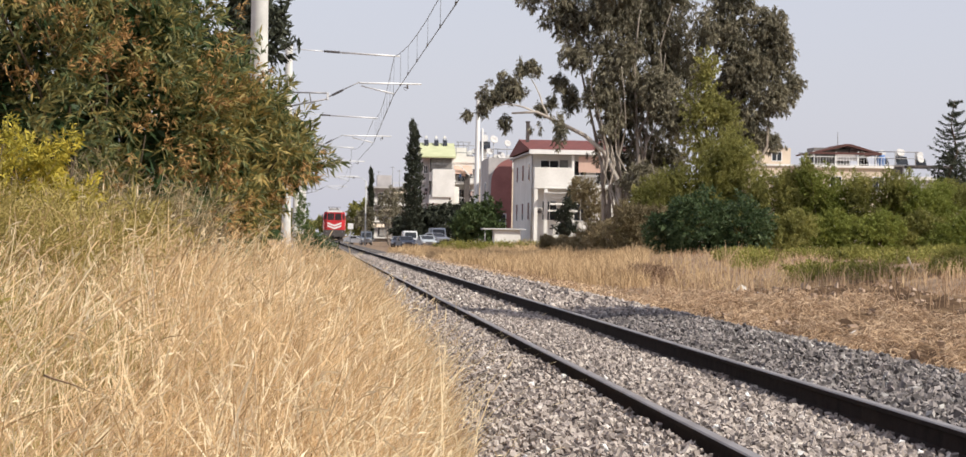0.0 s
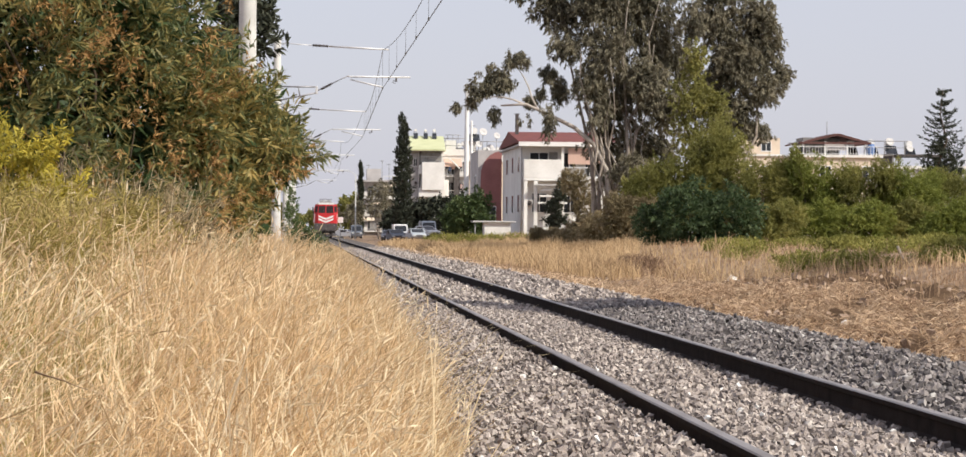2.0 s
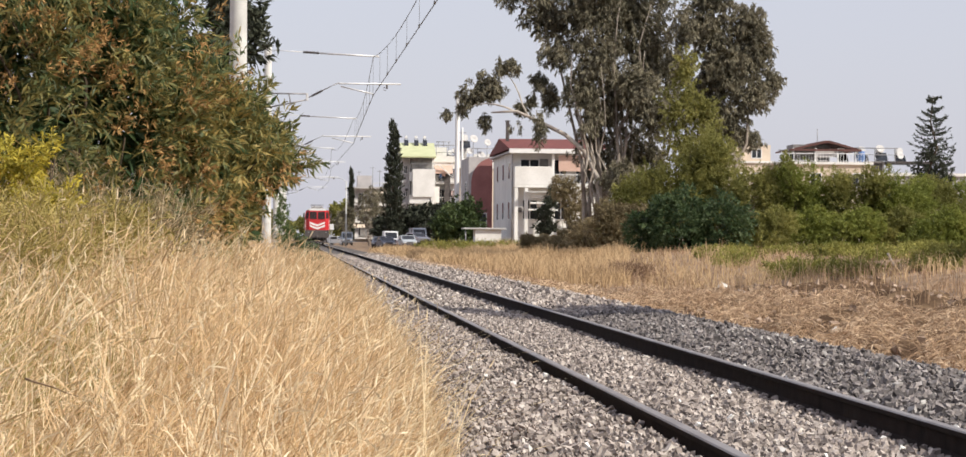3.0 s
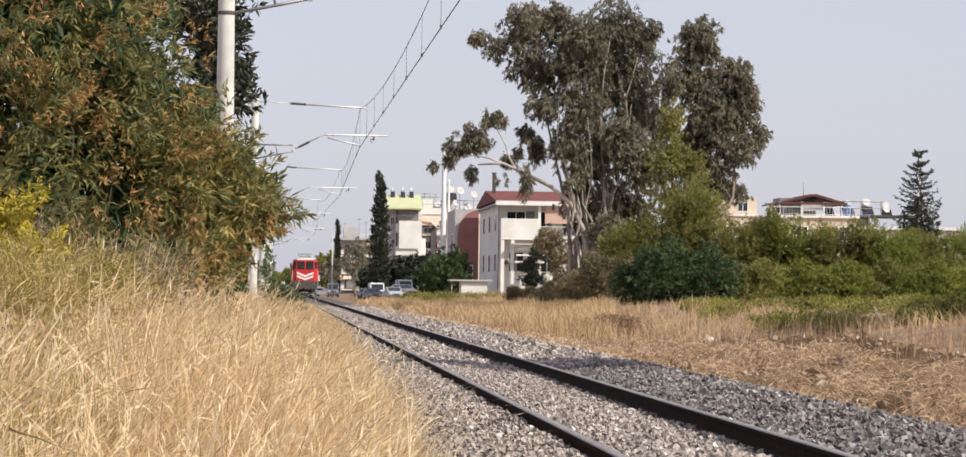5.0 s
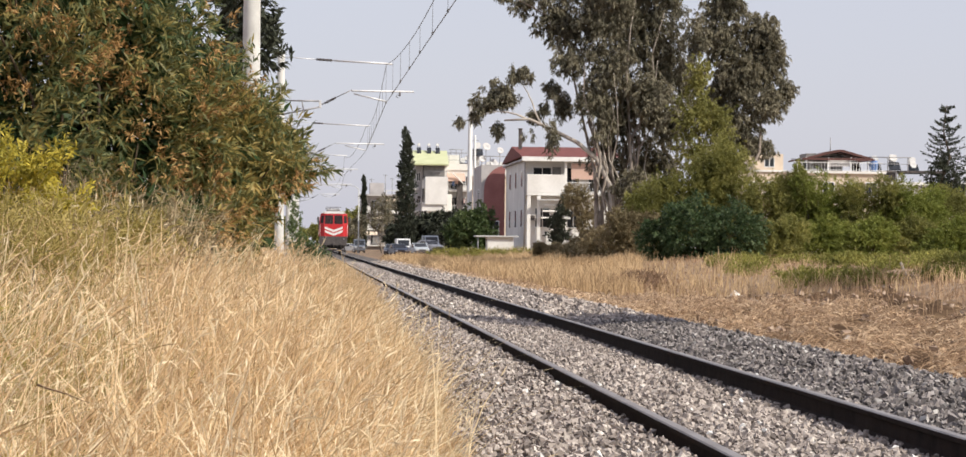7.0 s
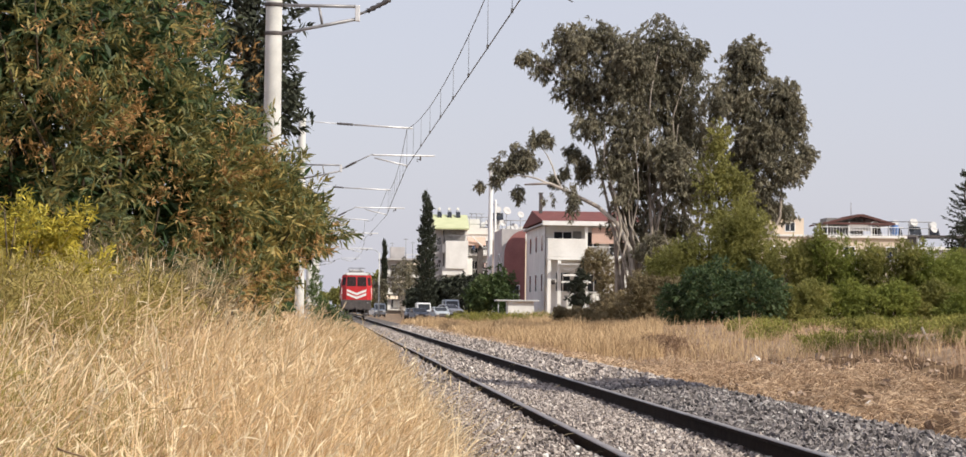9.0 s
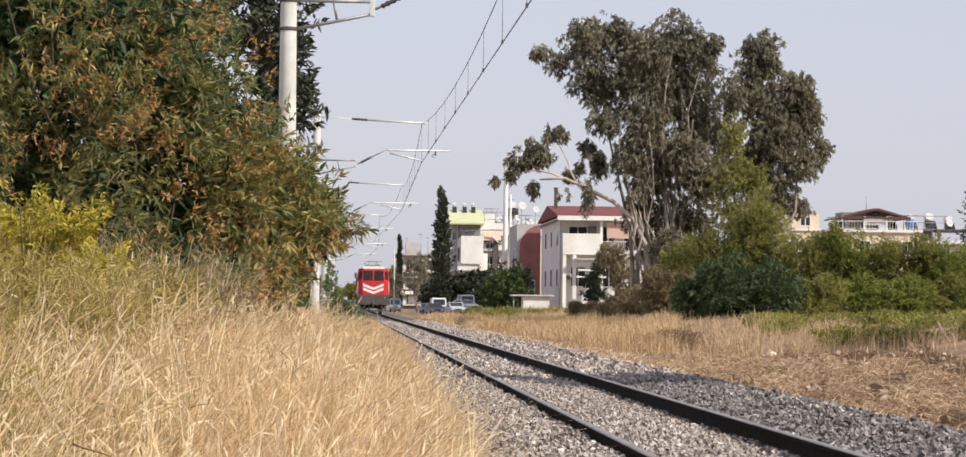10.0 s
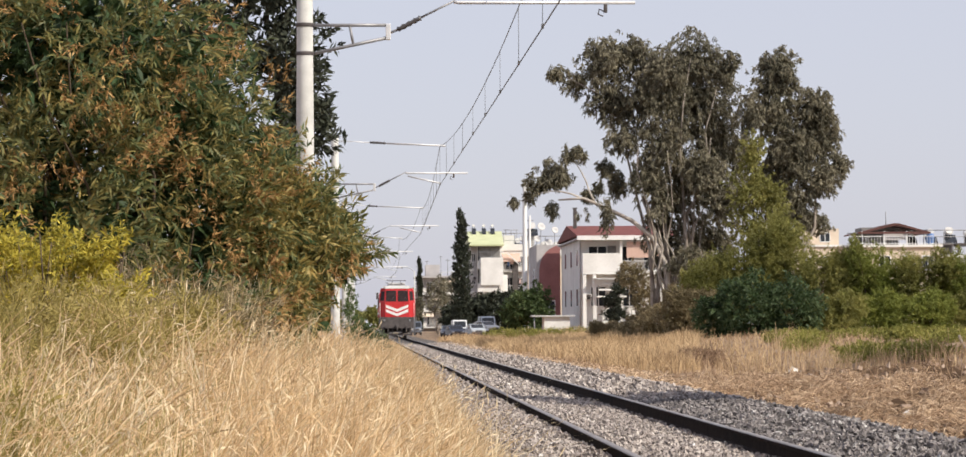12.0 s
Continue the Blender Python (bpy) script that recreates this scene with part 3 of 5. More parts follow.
def mast(y, wire_x, tail):
    m = thing("catenary_mast", "pale round concrete railway mast with steel cantilever arms", "mast", "catenary masts", at=(MAST_X, y, 0))
    part("pole", Shape().lathe(0, 0, [(0.165, -0.6), (0.16, 0.5), (0.135, 5.0), (0.122, 7.5), (0.112, 7.52)], 20), "concrete", m)
    for z in (5.40, 5.86):
        part("clamp_band", Shape().lathe(0, 0, [(0.142, z - 0.03), (0.146, z - 0.02), (0.146, z + 0.02), (0.142, z + 0.03)], 20), "dark_metal", m)
    frame_ = part("bracket", Shape().tube([(0.12, 0, 5.86), (1.32, 0, 5.86)], 0.028).tube([(0.12, 0, 5.40), (1.34, 0, 5.66)], 0.028).tube([(0.72, 0, 5.86), (0.78, 0, 5.54)], 0.022), "steel", m, "grey tubular steel bracket")
    part("end_plate", Shape().box(1.30, 1.38, -0.04, 0.04, 5.62, 5.88, 0.01), "galvanised", frame_)
    part("link", Shape().tube([(1.38, 0, 5.74), (1.52, 0, 5.80)], 0.022), "steel", m)
    rod = part("rod", Shape().tube([(1.86, 0, 5.98), (2.42, 0, 6.26)], 0.018), "steel", m)
    ribs = []
    for k in range(9):
        ribs += [(0.030 if k % 2 else 0.048)]
    part("insulator", Shape().tube([(1.50 + 0.045 * k, 0, 5.79 + 0.0235 * k) for k in range(9)], ribs), "insulator", rod, "dark ribbed insulator")
    arm = part("registration_tube", Shape().tube([(2.40, 0, 6.24), (2.46, 0, 6.225), (wire_x - MAST_X + tail, 0, 6.225)], 0.03), "galvanised", m, "light grey horizontal tube")
    cx = wire_x - MAST_X + tail - 0.48
    part("clamp", Shape().box(cx - 0.03, cx + 0.03, -0.03, 0.03, 6.06, 6.2, 0.01).tube([(cx - 0.02, 0, 6.08), (cx - 0.1, 0, 6.12), (cx - 0.12, 0, 6.04), (cx - 0.04, 0, 6.0)], 0.012, 6), "dark_metal", arm)
    top = part("stay", Shape().tube([(0.1, 0, 7.34), (1.2, 0, 7.28)], 0.014).tube([(1.75, 0, 7.25), (wire_x - MAST_X + 0.2, 0, 7.16)], 0.032), "galvanised", m, "light grey upper stay tube")
    part("insulator", Shape().tube([(1.2 + 0.06 * k, 0, 7.28 - 0.0033 * k) for k in range(10)], [0.03 if k % 2 else 0.05 for k in range(10)]), "insulator", top)
    if tail < 1.2:
        part("steady_arm", Shape().tube([(wire_x - MAST_X - 1.1, 0, 6.13), (wire_x - MAST_X, 0, CONTACT_Z + 0.06)], 0.026), "galvanised", m)
    return m


def overhead_line():
    sides = [2.93, 2.68, 3.08, 2.65, 3.1, 2.65]
    for k, wx in enumerate(sides):
        mast(FIRST + SPAN * k, wx, 1.5 if k == 0 else 0.95)
    line = thing("overhead_wires", "thin dark contact wire and messenger wire with droppers over the track", "overhead wire")
    ends = [(FIRST - SPAN, 3.1)] + [(FIRST + SPAN * k, x) for k, x in enumerate(sides)]
    def wire_at(y):
        x = float(np.interp(y, [e[0] for e in ends], [e[1] for e in ends]))
        s = ((y - FIRST) / SPAN) % 1.0
        return x, CONTACT_Z, MESSENGER_Z - 0.62 * (1 - (2 * s - 1) ** 2)
    ys = np.arange(FIRST - SPAN, FIRST + SPAN * (len(sides) - 1) + 0.1, 2.5)
    part("contact_wire", Shape().tube([(wire_at(y)[0], y, CONTACT_Z) for y in ys], 0.011, 6), "wire", line)
    part("messenger_wire", Shape().tube([(wire_at(y)[0], y, wire_at(y)[2]) for y in ys], 0.009, 6), "wire", line)
    for y in np.arange(FIRST - 12.5, FIRST + 1.9 * SPAN, 6.25):
        x, a, b = wire_at(y)
        d = part("dropper", Shape().tube([(x, y, a), (x, y, b)], 0.005, 5), "wire", line)
        part("dropper_clip", Shape().box(x - 0.02, x + 0.02, y - 0.02, y + 0.02, a - 0.02, a + 0.06, 0.005), "wire", d)


# ---- locomotive ----
def locomotive():
    t = thing("locomotive", "red electric locomotive with white chevrons on its nose", "locomotive")
    section = [(-1.46, 1.74), (1.46, 1.74), (1.49, 1.82), (1.49, 2.75), (1.40, 3.75), (1.22, 4.10), (-1.22, 4.10), (-1.40, 3.75), (-1.49, 2.75), (-1.49, 1.82)]
    body = part("body", Shape().prism(section, 0.6, 17.5), "red", t, "red painted steel body")
    # the nose: chamfered at both sides, upright below, raked back above
    nose = Shape()
    rings = [[nose.bm.verts.new((x * wide, y + rake, z)) for x, y in ((-1.48, 0.62), (-1.42, 0.42), (-1.0, 0.0), (1.0, 0.0), (1.42, 0.42), (1.48, 0.62))] for z, wide, rake in ((1.74, 0.985, 0.0), (2.95, 1.0, 0.0), (4.0, 0.93, 0.33), (4.12, 0.88, 0.42))]
    for r0, r1 in zip(rings, rings[1:]):
        for i in range(5):
            nose.bm.faces.new((r0[i], r0[i + 1], r1[i + 1], r1[i]))
    nose.bm.faces.new(rings[0][::-1]), nose.bm.faces.new(rings[-1])
    part("nose", nose, "red", t)
    for sx in (-1, 1):
        q = Shape()
        a = [q.bm.verts.new((sx * (x + 0.02), y + r - 0.02, z)) for x, y, z, r in ((1.06, 0.06, 3.1, 0.05), (1.36, 0.36, 3.1, 0.05), (1.28, 0.36, 3.86, 0.29), (1.0, 0.06, 3.86, 0.29))]
        b = [q.bm.verts.new(v.co + Vector((-sx * 0.05, 0.05, 0))) for v in a]
        q.bm.faces.new(a), q.bm.faces.new(b[::-1])
        for i in range(4):
            q.bm.faces.new((a[i - 1], b[i - 1], b[i], a[i]))
        part("corner_window", q, "cab_glass", t, "narrow dark corner window")
        part("mirror", Shape().box(sx * 1.62 - 0.09, sx * 1.62 + 0.09, 0.6, 0.66, 3.2, 3.75, 0.02).tube([(sx * 1.45, 0.64, 3.5), (sx * 1.6, 0.64, 3.5)], 0.02, 6), "dark_metal", t)
    def slanted(x0, x1, z0, z1, proud):
        def at(x, z):
            return (x, 0.33 * (z - 2.95) / 1.05 - proud, z)
        w = Shape()
        a = [w.bm.verts.new(at(*p)) for p in ((x0, z0), (x1, z0), (x1 * 0.96, z1), (x0 * 0.96, z1))]
        b = [w.bm.verts.new((v.co.x, v.co.y + 0.06, v.co.z)) for v in a]
        w.bm.faces.new(a), w.bm.faces.new(b[::-1])
        for i in range(4):
            w.bm.faces.new((a[i - 1], b[i - 1], b[i], a[i]))
        return w
    for x0, x1 in ((-0.93, -0.06), (0.06, 0.93)):
        pane = part("windscreen", slanted(x0, x1, 3.02, 3.92, 0.03), "cab_glass", t, "dark windscreen pane")
        part("wiper", Shape().tube([((x0 + x1) / 2, -0.02, 2.98), ((x0 + x1) / 2 + 0.25, 0.1, 3.45)], 0.012, 5), "dark_metal", pane)
    for z in (2.62, 2.26):
        s = Shape()
        for sx in (-1, 1):
            a = [s.bm.verts.new((x * sx, y, zz)) for y in (-0.02, 0.02) for x, zz in ((0, z - 0.46), (0.92, z - 0.10), (0.92, z + 0.13), (0, z - 0.23))]
            for q in ((0, 1, 2, 3), (4, 5, 6, 7), (0, 1, 5, 4), (1, 2, 6, 5), (2, 3, 7, 6), (3, 0, 4, 7)):
                s.bm.faces.new([a[i] for i in q])
        part("chevron", s, "white_paint", t, "white painted chevron stripe")
    for x in (-1.05, 1.05):
        lamp = part("headlight", Shape().tube([(x, -0.12, 1.47), (x, 0.05, 1.47)], 0.11, 14), "dark_metal", t)
        part("lens", Shape().tube([(x, -0.135, 1.47), (x, -0.11, 1.47)], 0.08, 14), "steel", lamp)
    part("roof", Shape().prism([(-1.22, 4.10), (1.22, 4.10), (1.1, 4.27), (0.7, 4.34), (-0.7, 4.34), (-1.1, 4.27)], 0.45, 17.2), "roof_grey", t, "pale grey roof")
    part("roof_edge", Shape().box(-0.98, 0.98, 0.30, 0.5, 4.06, 4.26, 0.03), "white_paint", t)
    for y in (3.4, 6.2, 9.5):
        part("roof_box", Shape().box(-0.7, 0.7, y, y + 1.6, 4.32, 4.62, 0.05), "roof_grey", t)
    for y in (2.2, 14.0):
        p = part("pantograph", Shape().box(-0.7, 0.7, y, y + 0.1, 4.4, 4.46).box(-0.7, 0.7, y + 1.3, y + 1.4, 4.4, 4.46).tube([(-0.5, y, 4.45), (-0.35, y + 1.5, 4.62), (-0.3, y + 0.4, 4.75)], 0.03, 6).tube([(0.5, y, 4.45), (0.35, y + 1.5, 4.62), (0.3, y + 0.4, 4.75)], 0.03, 6), "dark_metal", t)
        part("collector", Shape().box(-0.8, 0.8, y + 0.35, y + 0.45, 4.74, 4.79, 0.01), "dark_metal", p)
    for k in range(7):
        part("side_grille", Shape().box(-1.52, -1.47, 2.2 + k * 1.9, 3.6 + k * 1.9, 2.5, 3.3, 0.01), "dark_metal", t)
    part("side_stripe", Shape().box(-1.51, -1.48, 0.7, 17.2, 1.95, 2.15), "white_paint", t)
    part("underframe", Shape().box(-1.4, 1.4, 0.3, 17.3, 1.02, 1.74, 0.03), "dark_metal", t, "dirty grey underframe")
    part("buffer_beam", Shape().box(-1.38, 1.38, -0.08, 0.30, 0.80, 1.72, 0.03), "dark_metal", t)
    for x in (-0.87, 0.87):
        b = part("buffer", Shape().tube([(x, -0.55, 1.06), (x, -0.08, 1.06)], 0.09, 12), "dark_metal", t)
        part("buffer_head", Shape().tube([(x, -0.62, 1.06), (x, -0.55, 1.06)], 0.22, 16), "dark_metal", b)
    part("coupler", Shape().box(-0.12, 0.12, -0.4, 0.1, 0.85, 1.1, 0.03).tube([(0, -0.4, 0.95), (0, -0.45, 0.55)], 0.04, 8), "dark_metal", t)
    plough = Shape()
    plough.box(-1.25, 1.25, -0.12, -0.05, 0.22, 0.40, 0.01)
    for k in range(7):
        x = -1.14 + 0.38 * k
        plough.tube([(x, -0.1, 0.3), (x, 0.0, 0.95)], 0.04, 6)
    part("rail_guard", plough, "dark_metal", t, "dark barred rail guard")
    for x in (-1.15, 1.15):
        part("step", Shape().box(x - 0.2, x + 0.2, 0.1, 0.35, 0.5, 0.54).box(x - 0.2, x + 0.2, 0.1, 0.35, 0.85, 0.89).box(x - 0.22, x - 0.18, 0.1, 0.3, 0.5, 1.1), "dark_metal", t)
        part("handrail", Shape().tube([(x * 1.22, 0.25, 1.55), (x * 1.22, 0.25, 2.9)], 0.02, 6), "white_paint", t)
    for y0 in (1.6, 11.2):
        bogie = part("bogie", Shape().box(-1.15, -1.0, y0, y0 + 4.6, 0.45, 0.95, 0.04).box(1.0, 1.15, y0, y0 + 4.6, 0.45, 0.95, 0.04).box(-1.0, 1.0, y0 + 1.9, y0 + 2.7, 0.5, 0.95, 0.04), "dark_metal", t)
        for y in (y0 + 0.65, y0 + 2.3, y0 + 3.95):
            for x in (-0.75, 0.75):
                part("wheel", Shape().tube([(x - 0.07, y, 0.55), (x + 0.07, y, 0.55)], 0.552, 24).tube([(x - 0.16, y, 0.55), (x + 0.16, y, 0.55)], 0.14, 12), "dark_metal", bogie)
    return t


# ---- plants ----
def branchy(base, tips, r0, sag=0.0, n=6):
    s = Shape()
    b = Vector(base)
    for tip in tips:
        tip = Vector(tip)
        pts = []
        for k in range(7):
            u = k / 6
            p = b.lerp(tip, u) + Vector((0, 0, 1)) * sag * math.sin(math.pi * u)
            p += Vector((random.uniform(-1, 1), random.uniform(-1, 1), 0)) * 0.05 * (tip - b).length * math.sin(math.pi * u)
            pts.append(p)
        s.tube(pts, [r0 * (1 - 0.85 * k / 6) for k in range(7)], n)
    return s


def sprigs(name, p, d, per, length, width, mat, fan=0.75, rise=0.15, bend=0.12):
    """Leaves that radiate from twig ends at p, whose axes point along d."""
    n = len(p)
    axis = unit(d + rng.normal(size=(n, 3)) * 0.45 + np.array([0, 0, rise]))
    axis = np.repeat(axis, per, 0)
    base = np.repeat(p, per, 0) + axis * (rng.uniform(-0.9, 0.3, n * per) * length)[:, None] + rng.normal(size=(n * per, 3)) * length * 0.12
    aim = axis + rng.normal(size=(n * per, 3)) * fan
    return blades(name, base, aim, length * rng.uniform(0.6, 1.15, n * per), width * 1.35 * rng.uniform(0.7, 1.2, n * per), mat, bend)


def shrub(name, label, category, blobs, twigs, per, length, width, mat, root=None, stems_n=9, bark="bark_dark", group="", shell=0.45, fan=0.75, rise=0.15, gaps=None):
    t = thing(name, label, category, group)
    c = np.array(blobs, float)
    cx, cy = float(c[:, 0].mean()), float(c[:, 1].mean())
    root = root or (cx, cy, float(ground_z(cx, cy)) - 0.1)
    tips, _ = in_blobs(blobs, stems_n, 0.3)
    for tip in tips:
        part("branch", branchy(root, [tuple(tip)], 0.022 * max(1.0, float(c[:, 5].max()))), bark, t)
    p, d = in_blobs(blobs, twigs, shell)
    if gaps:
        keep = lumps(p, gaps[0]) > gaps[1]
        p, d = p[keep], d[keep]
    p[:, 2] = np.maximum(p[:, 2], ground_z(p[:, 0], p[:, 1]) + 0.03)
    part("foliage", sprigs("foliage", p, d, per, length, width, mat, fan, rise), mat, t)
    return t


def wattle():
    blobs = [(-2.9, 24, 1.9, 1.3, 1.6, 1.3), (-2.0, 25, 2.2, 1.2, 1.6, 1.4), (-1.2, 25.5, 2.0, 0.8, 1.3, 1.15), (-0.7, 26, 1.9, 0.62, 1.0, 0.75), (-0.22, 26, 1.76, 0.42, 0.8, 0.28), (-0.36, 26, 1.72, 0.40, 0.8, 0.42),
             (-2.5, 24, 3.5, 1.4, 1.5, 1.1), (-1.45, 25.5, 3.0, 0.75, 1.2, 0.7), (-3.6, 24, 3.4, 1.2, 1.5, 1.5), (-1.6, 24, 1.0, 1.2, 1.2, 0.7), (-0.74, 25.2, 1.30, 0.38, 0.8, 0.55), (-0.72, 26, 2.25, 0.36, 0.6, 0.32)]
    t = shrub("wattle_shrub", "large dark green shrub with narrow leaves and orange seed clusters", "shrub", blobs, 6400, 13, 0.13, 0.017, "wattle_leaf", (-1.8, 25.5, -0.3), 40, fan=0.6, gaps=(0.6, -0.22))
    edge = [b for b in blobs if b[0] > -0.8] + [(-0.66, 25.8, 1.9, 0.34, 0.7, 0.6), (-0.62, 25.6, 1.12, 0.24, 0.6, 0.45)]
    p, d = in_blobs(edge, 800, 0.3)
    keep = (p[:, 2] > 1.55) | (rng.random(len(p)) < 0.45)
    p, d = p[keep], d[keep]
    part("edge_foliage", sprigs("edge_foliage", p, d, 12, 0.13, 0.017, "wattle_leaf", 0.6), "wattle_leaf", t)
    # Darker leaves inside stand for the shade in the shrub's depth
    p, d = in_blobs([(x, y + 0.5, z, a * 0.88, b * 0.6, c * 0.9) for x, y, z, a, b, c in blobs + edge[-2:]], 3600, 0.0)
    part("inner_foliage", sprigs("inner_foliage", p, d, 9, 0.18, 0.035, "wattle_shade_leaf", 0.8), "wattle_shade_leaf", t, "inner leaves coloured dark for shade")
    p, d = in_blobs(blobs, 1000, 0.9)
    keep = (p[:, 1] < 26.0) & (np.sin(p[:, 0] * 4.1) * np.cos(p[:, 2] * 3.3) > -0.25)
    p, d = p[keep], d[keep]
    part("blossom", sprigs("blossom", np.repeat(p, 5, 0) + rng.normal(size=(len(p) * 5, 3)) * 0.06, np.repeat(d, 5, 0), 7, 0.075, 0.011, "wattle_pod", 0.7, 0.5), "wattle_pod", t, "orange-brown seed clusters")
    shrub("yellow_shrub", "yellow-green flowering broom shrub among the dry grass", "shrub", [(-2.25, 17.0, 1.25, 0.5, 0.7, 0.36), (-1.85, 16.8, 1.36, 0.42, 0.4, 0.28), (-2.2, 17.0, 1.5, 0.34, 0.5, 0.24), (-1.65, 16.8, 1.42, 0.26, 0.3, 0.22), (-1.5, 16.9, 1.58, 0.12, 0.2, 0.12), (-1.9, 16.8, 1.58, 0.2, 0.4, 0.14), (-1.42, 16.8, 1.25, 0.2, 0.3, 0.18)],
          1700, 9, 0.055, 0.010, "yellow_leaf", None, 30, rise=0.6, fan=0.8, shell=0.1, gaps=(0.2, -0.15))
    shrub("broom_shrub", "dull olive twigs below the yellow broom", "shrub", [(-2.1, 15.8, 0.95, 0.55, 0.6, 0.42), (-1.55, 16.0, 1.0, 0.45, 0.5, 0.3), (-1.1, 16.6, 1.05, 0.4, 0.5, 0.25)], 1500, 8, 0.09, 0.007, "olive_straw", None, 24, rise=0.6, fan=0.8, shell=0.1, gaps=(0.25, -0.5))
    # duller plants between the grass and the wattle
    shrub("weed_clump", "olive half-dry weeds rising out of the dry grass", "weed", [(-1.85, 14, 0.75, 0.5, 1.6, 0.5), (-1.35, 15.5, 0.95, 0.4, 1.0, 0.32), (-1.95, 16, 1.0, 0.5, 0.8, 0.35), (-1.9, 12, 0.5, 0.45, 1.5, 0.5), (-1.5, 11.5, 0.4, 0.35, 1.2, 0.45)], 2600, 9, 0.12, 0.006, "olive_straw", None, 10, rise=0.9, fan=0.6, shell=0.1, gaps=(0.35, -0.3))
    shrub("weed_clump", "grey-olive twiggy weeds at the foot of the wattle", "weed", [(-0.95, 20.5, 1.05, 0.45, 0.8, 0.34), (-1.5, 20, 1.1, 0.5, 0.8, 0.42)], 700, 8, 0.13, 0.007, "scrub", None, 16, rise=0.6, fan=0.7, shell=0.1, gaps=(0.35, -0.2))
    shrub("roadside_shrub", "dull green shrub beside the second mast", "shrub", [(-0.38, 97.5, 1.2, 0.26, 0.5, 1.5), (0.0, 98, 0.6, 0.5, 0.8, 0.7), (0.5, 99, 0.35, 0.5, 0.8, 0.5)], 520, 10, 0.14, 0.03, "fig_leaf")


def dark_conifer():
    t = thing("cypress_tree", "tall dark ragged conifer beside a concrete mast", "tree")
    part("trunk", branchy((-2.0, 62, -0.4), [(-2.0, 62, 9.5)], 0.2), "bark_dark", t)
    blobs = [(-1.55, 62, 6.8, 0.95, 1.2, 1.6), (-1.8, 62, 9.0, 1.0, 1.0, 1.6), (-3.4, 62, 7.6, 1.3, 1.2, 1.7), (-1.25, 62, 5.4, 0.75, 0.9, 1.0), (-2.2, 62, 4.2, 1.1, 1.2, 1.6), (-5.0, 62, 7.2, 1.4, 1.2, 1.3)]
    p, d = in_blobs(blobs, 1900, 0.25)
    part("foliage", sprigs("foliage", p, d, 14, 0.22, 0.05, "cypress", 0.5, 0.5), "cypress", t)


def crown(name, label, y, lobes, deep, twigs, per, length, width, mat, trunks, r0, bark, hang=-1.1, shell=0.1, fan=0.5, fill=1.0):
    """A tree whose crown is a set of lobes (x, z, half width, half height)."""
    t = thing(name, label, "tree")
    blobs = [(x, y + deep * math.sin(3.1 * i), z, w * fill, max(w, 0.8), h * fill) for i, (x, z, w, h) in enumerate(lobes)]
    foot, *tips = trunks
    z0 = float(ground_z(foot[0], y)) - 0.1
    for tip in tips:
        part("trunk" if tip[1] > 9 else "limb", branchy((foot[0] + (tip[0] - foot[0]) * 0.12, y, max(z0, foot[1])), [(tip[0], y + random.uniform(-deep, deep), tip[1])], r0, 0, 8), bark, t)
    p, d = in_blobs(blobs, twigs, shell)
    keep = lumps(p, 1.6) > -0.95
    p, d = p[keep], d[keep] * 0.6
    part("foliage", sprigs("foliage", p, d, per, length, width, mat, fan, hang, 0.15), mat, t)
    return t


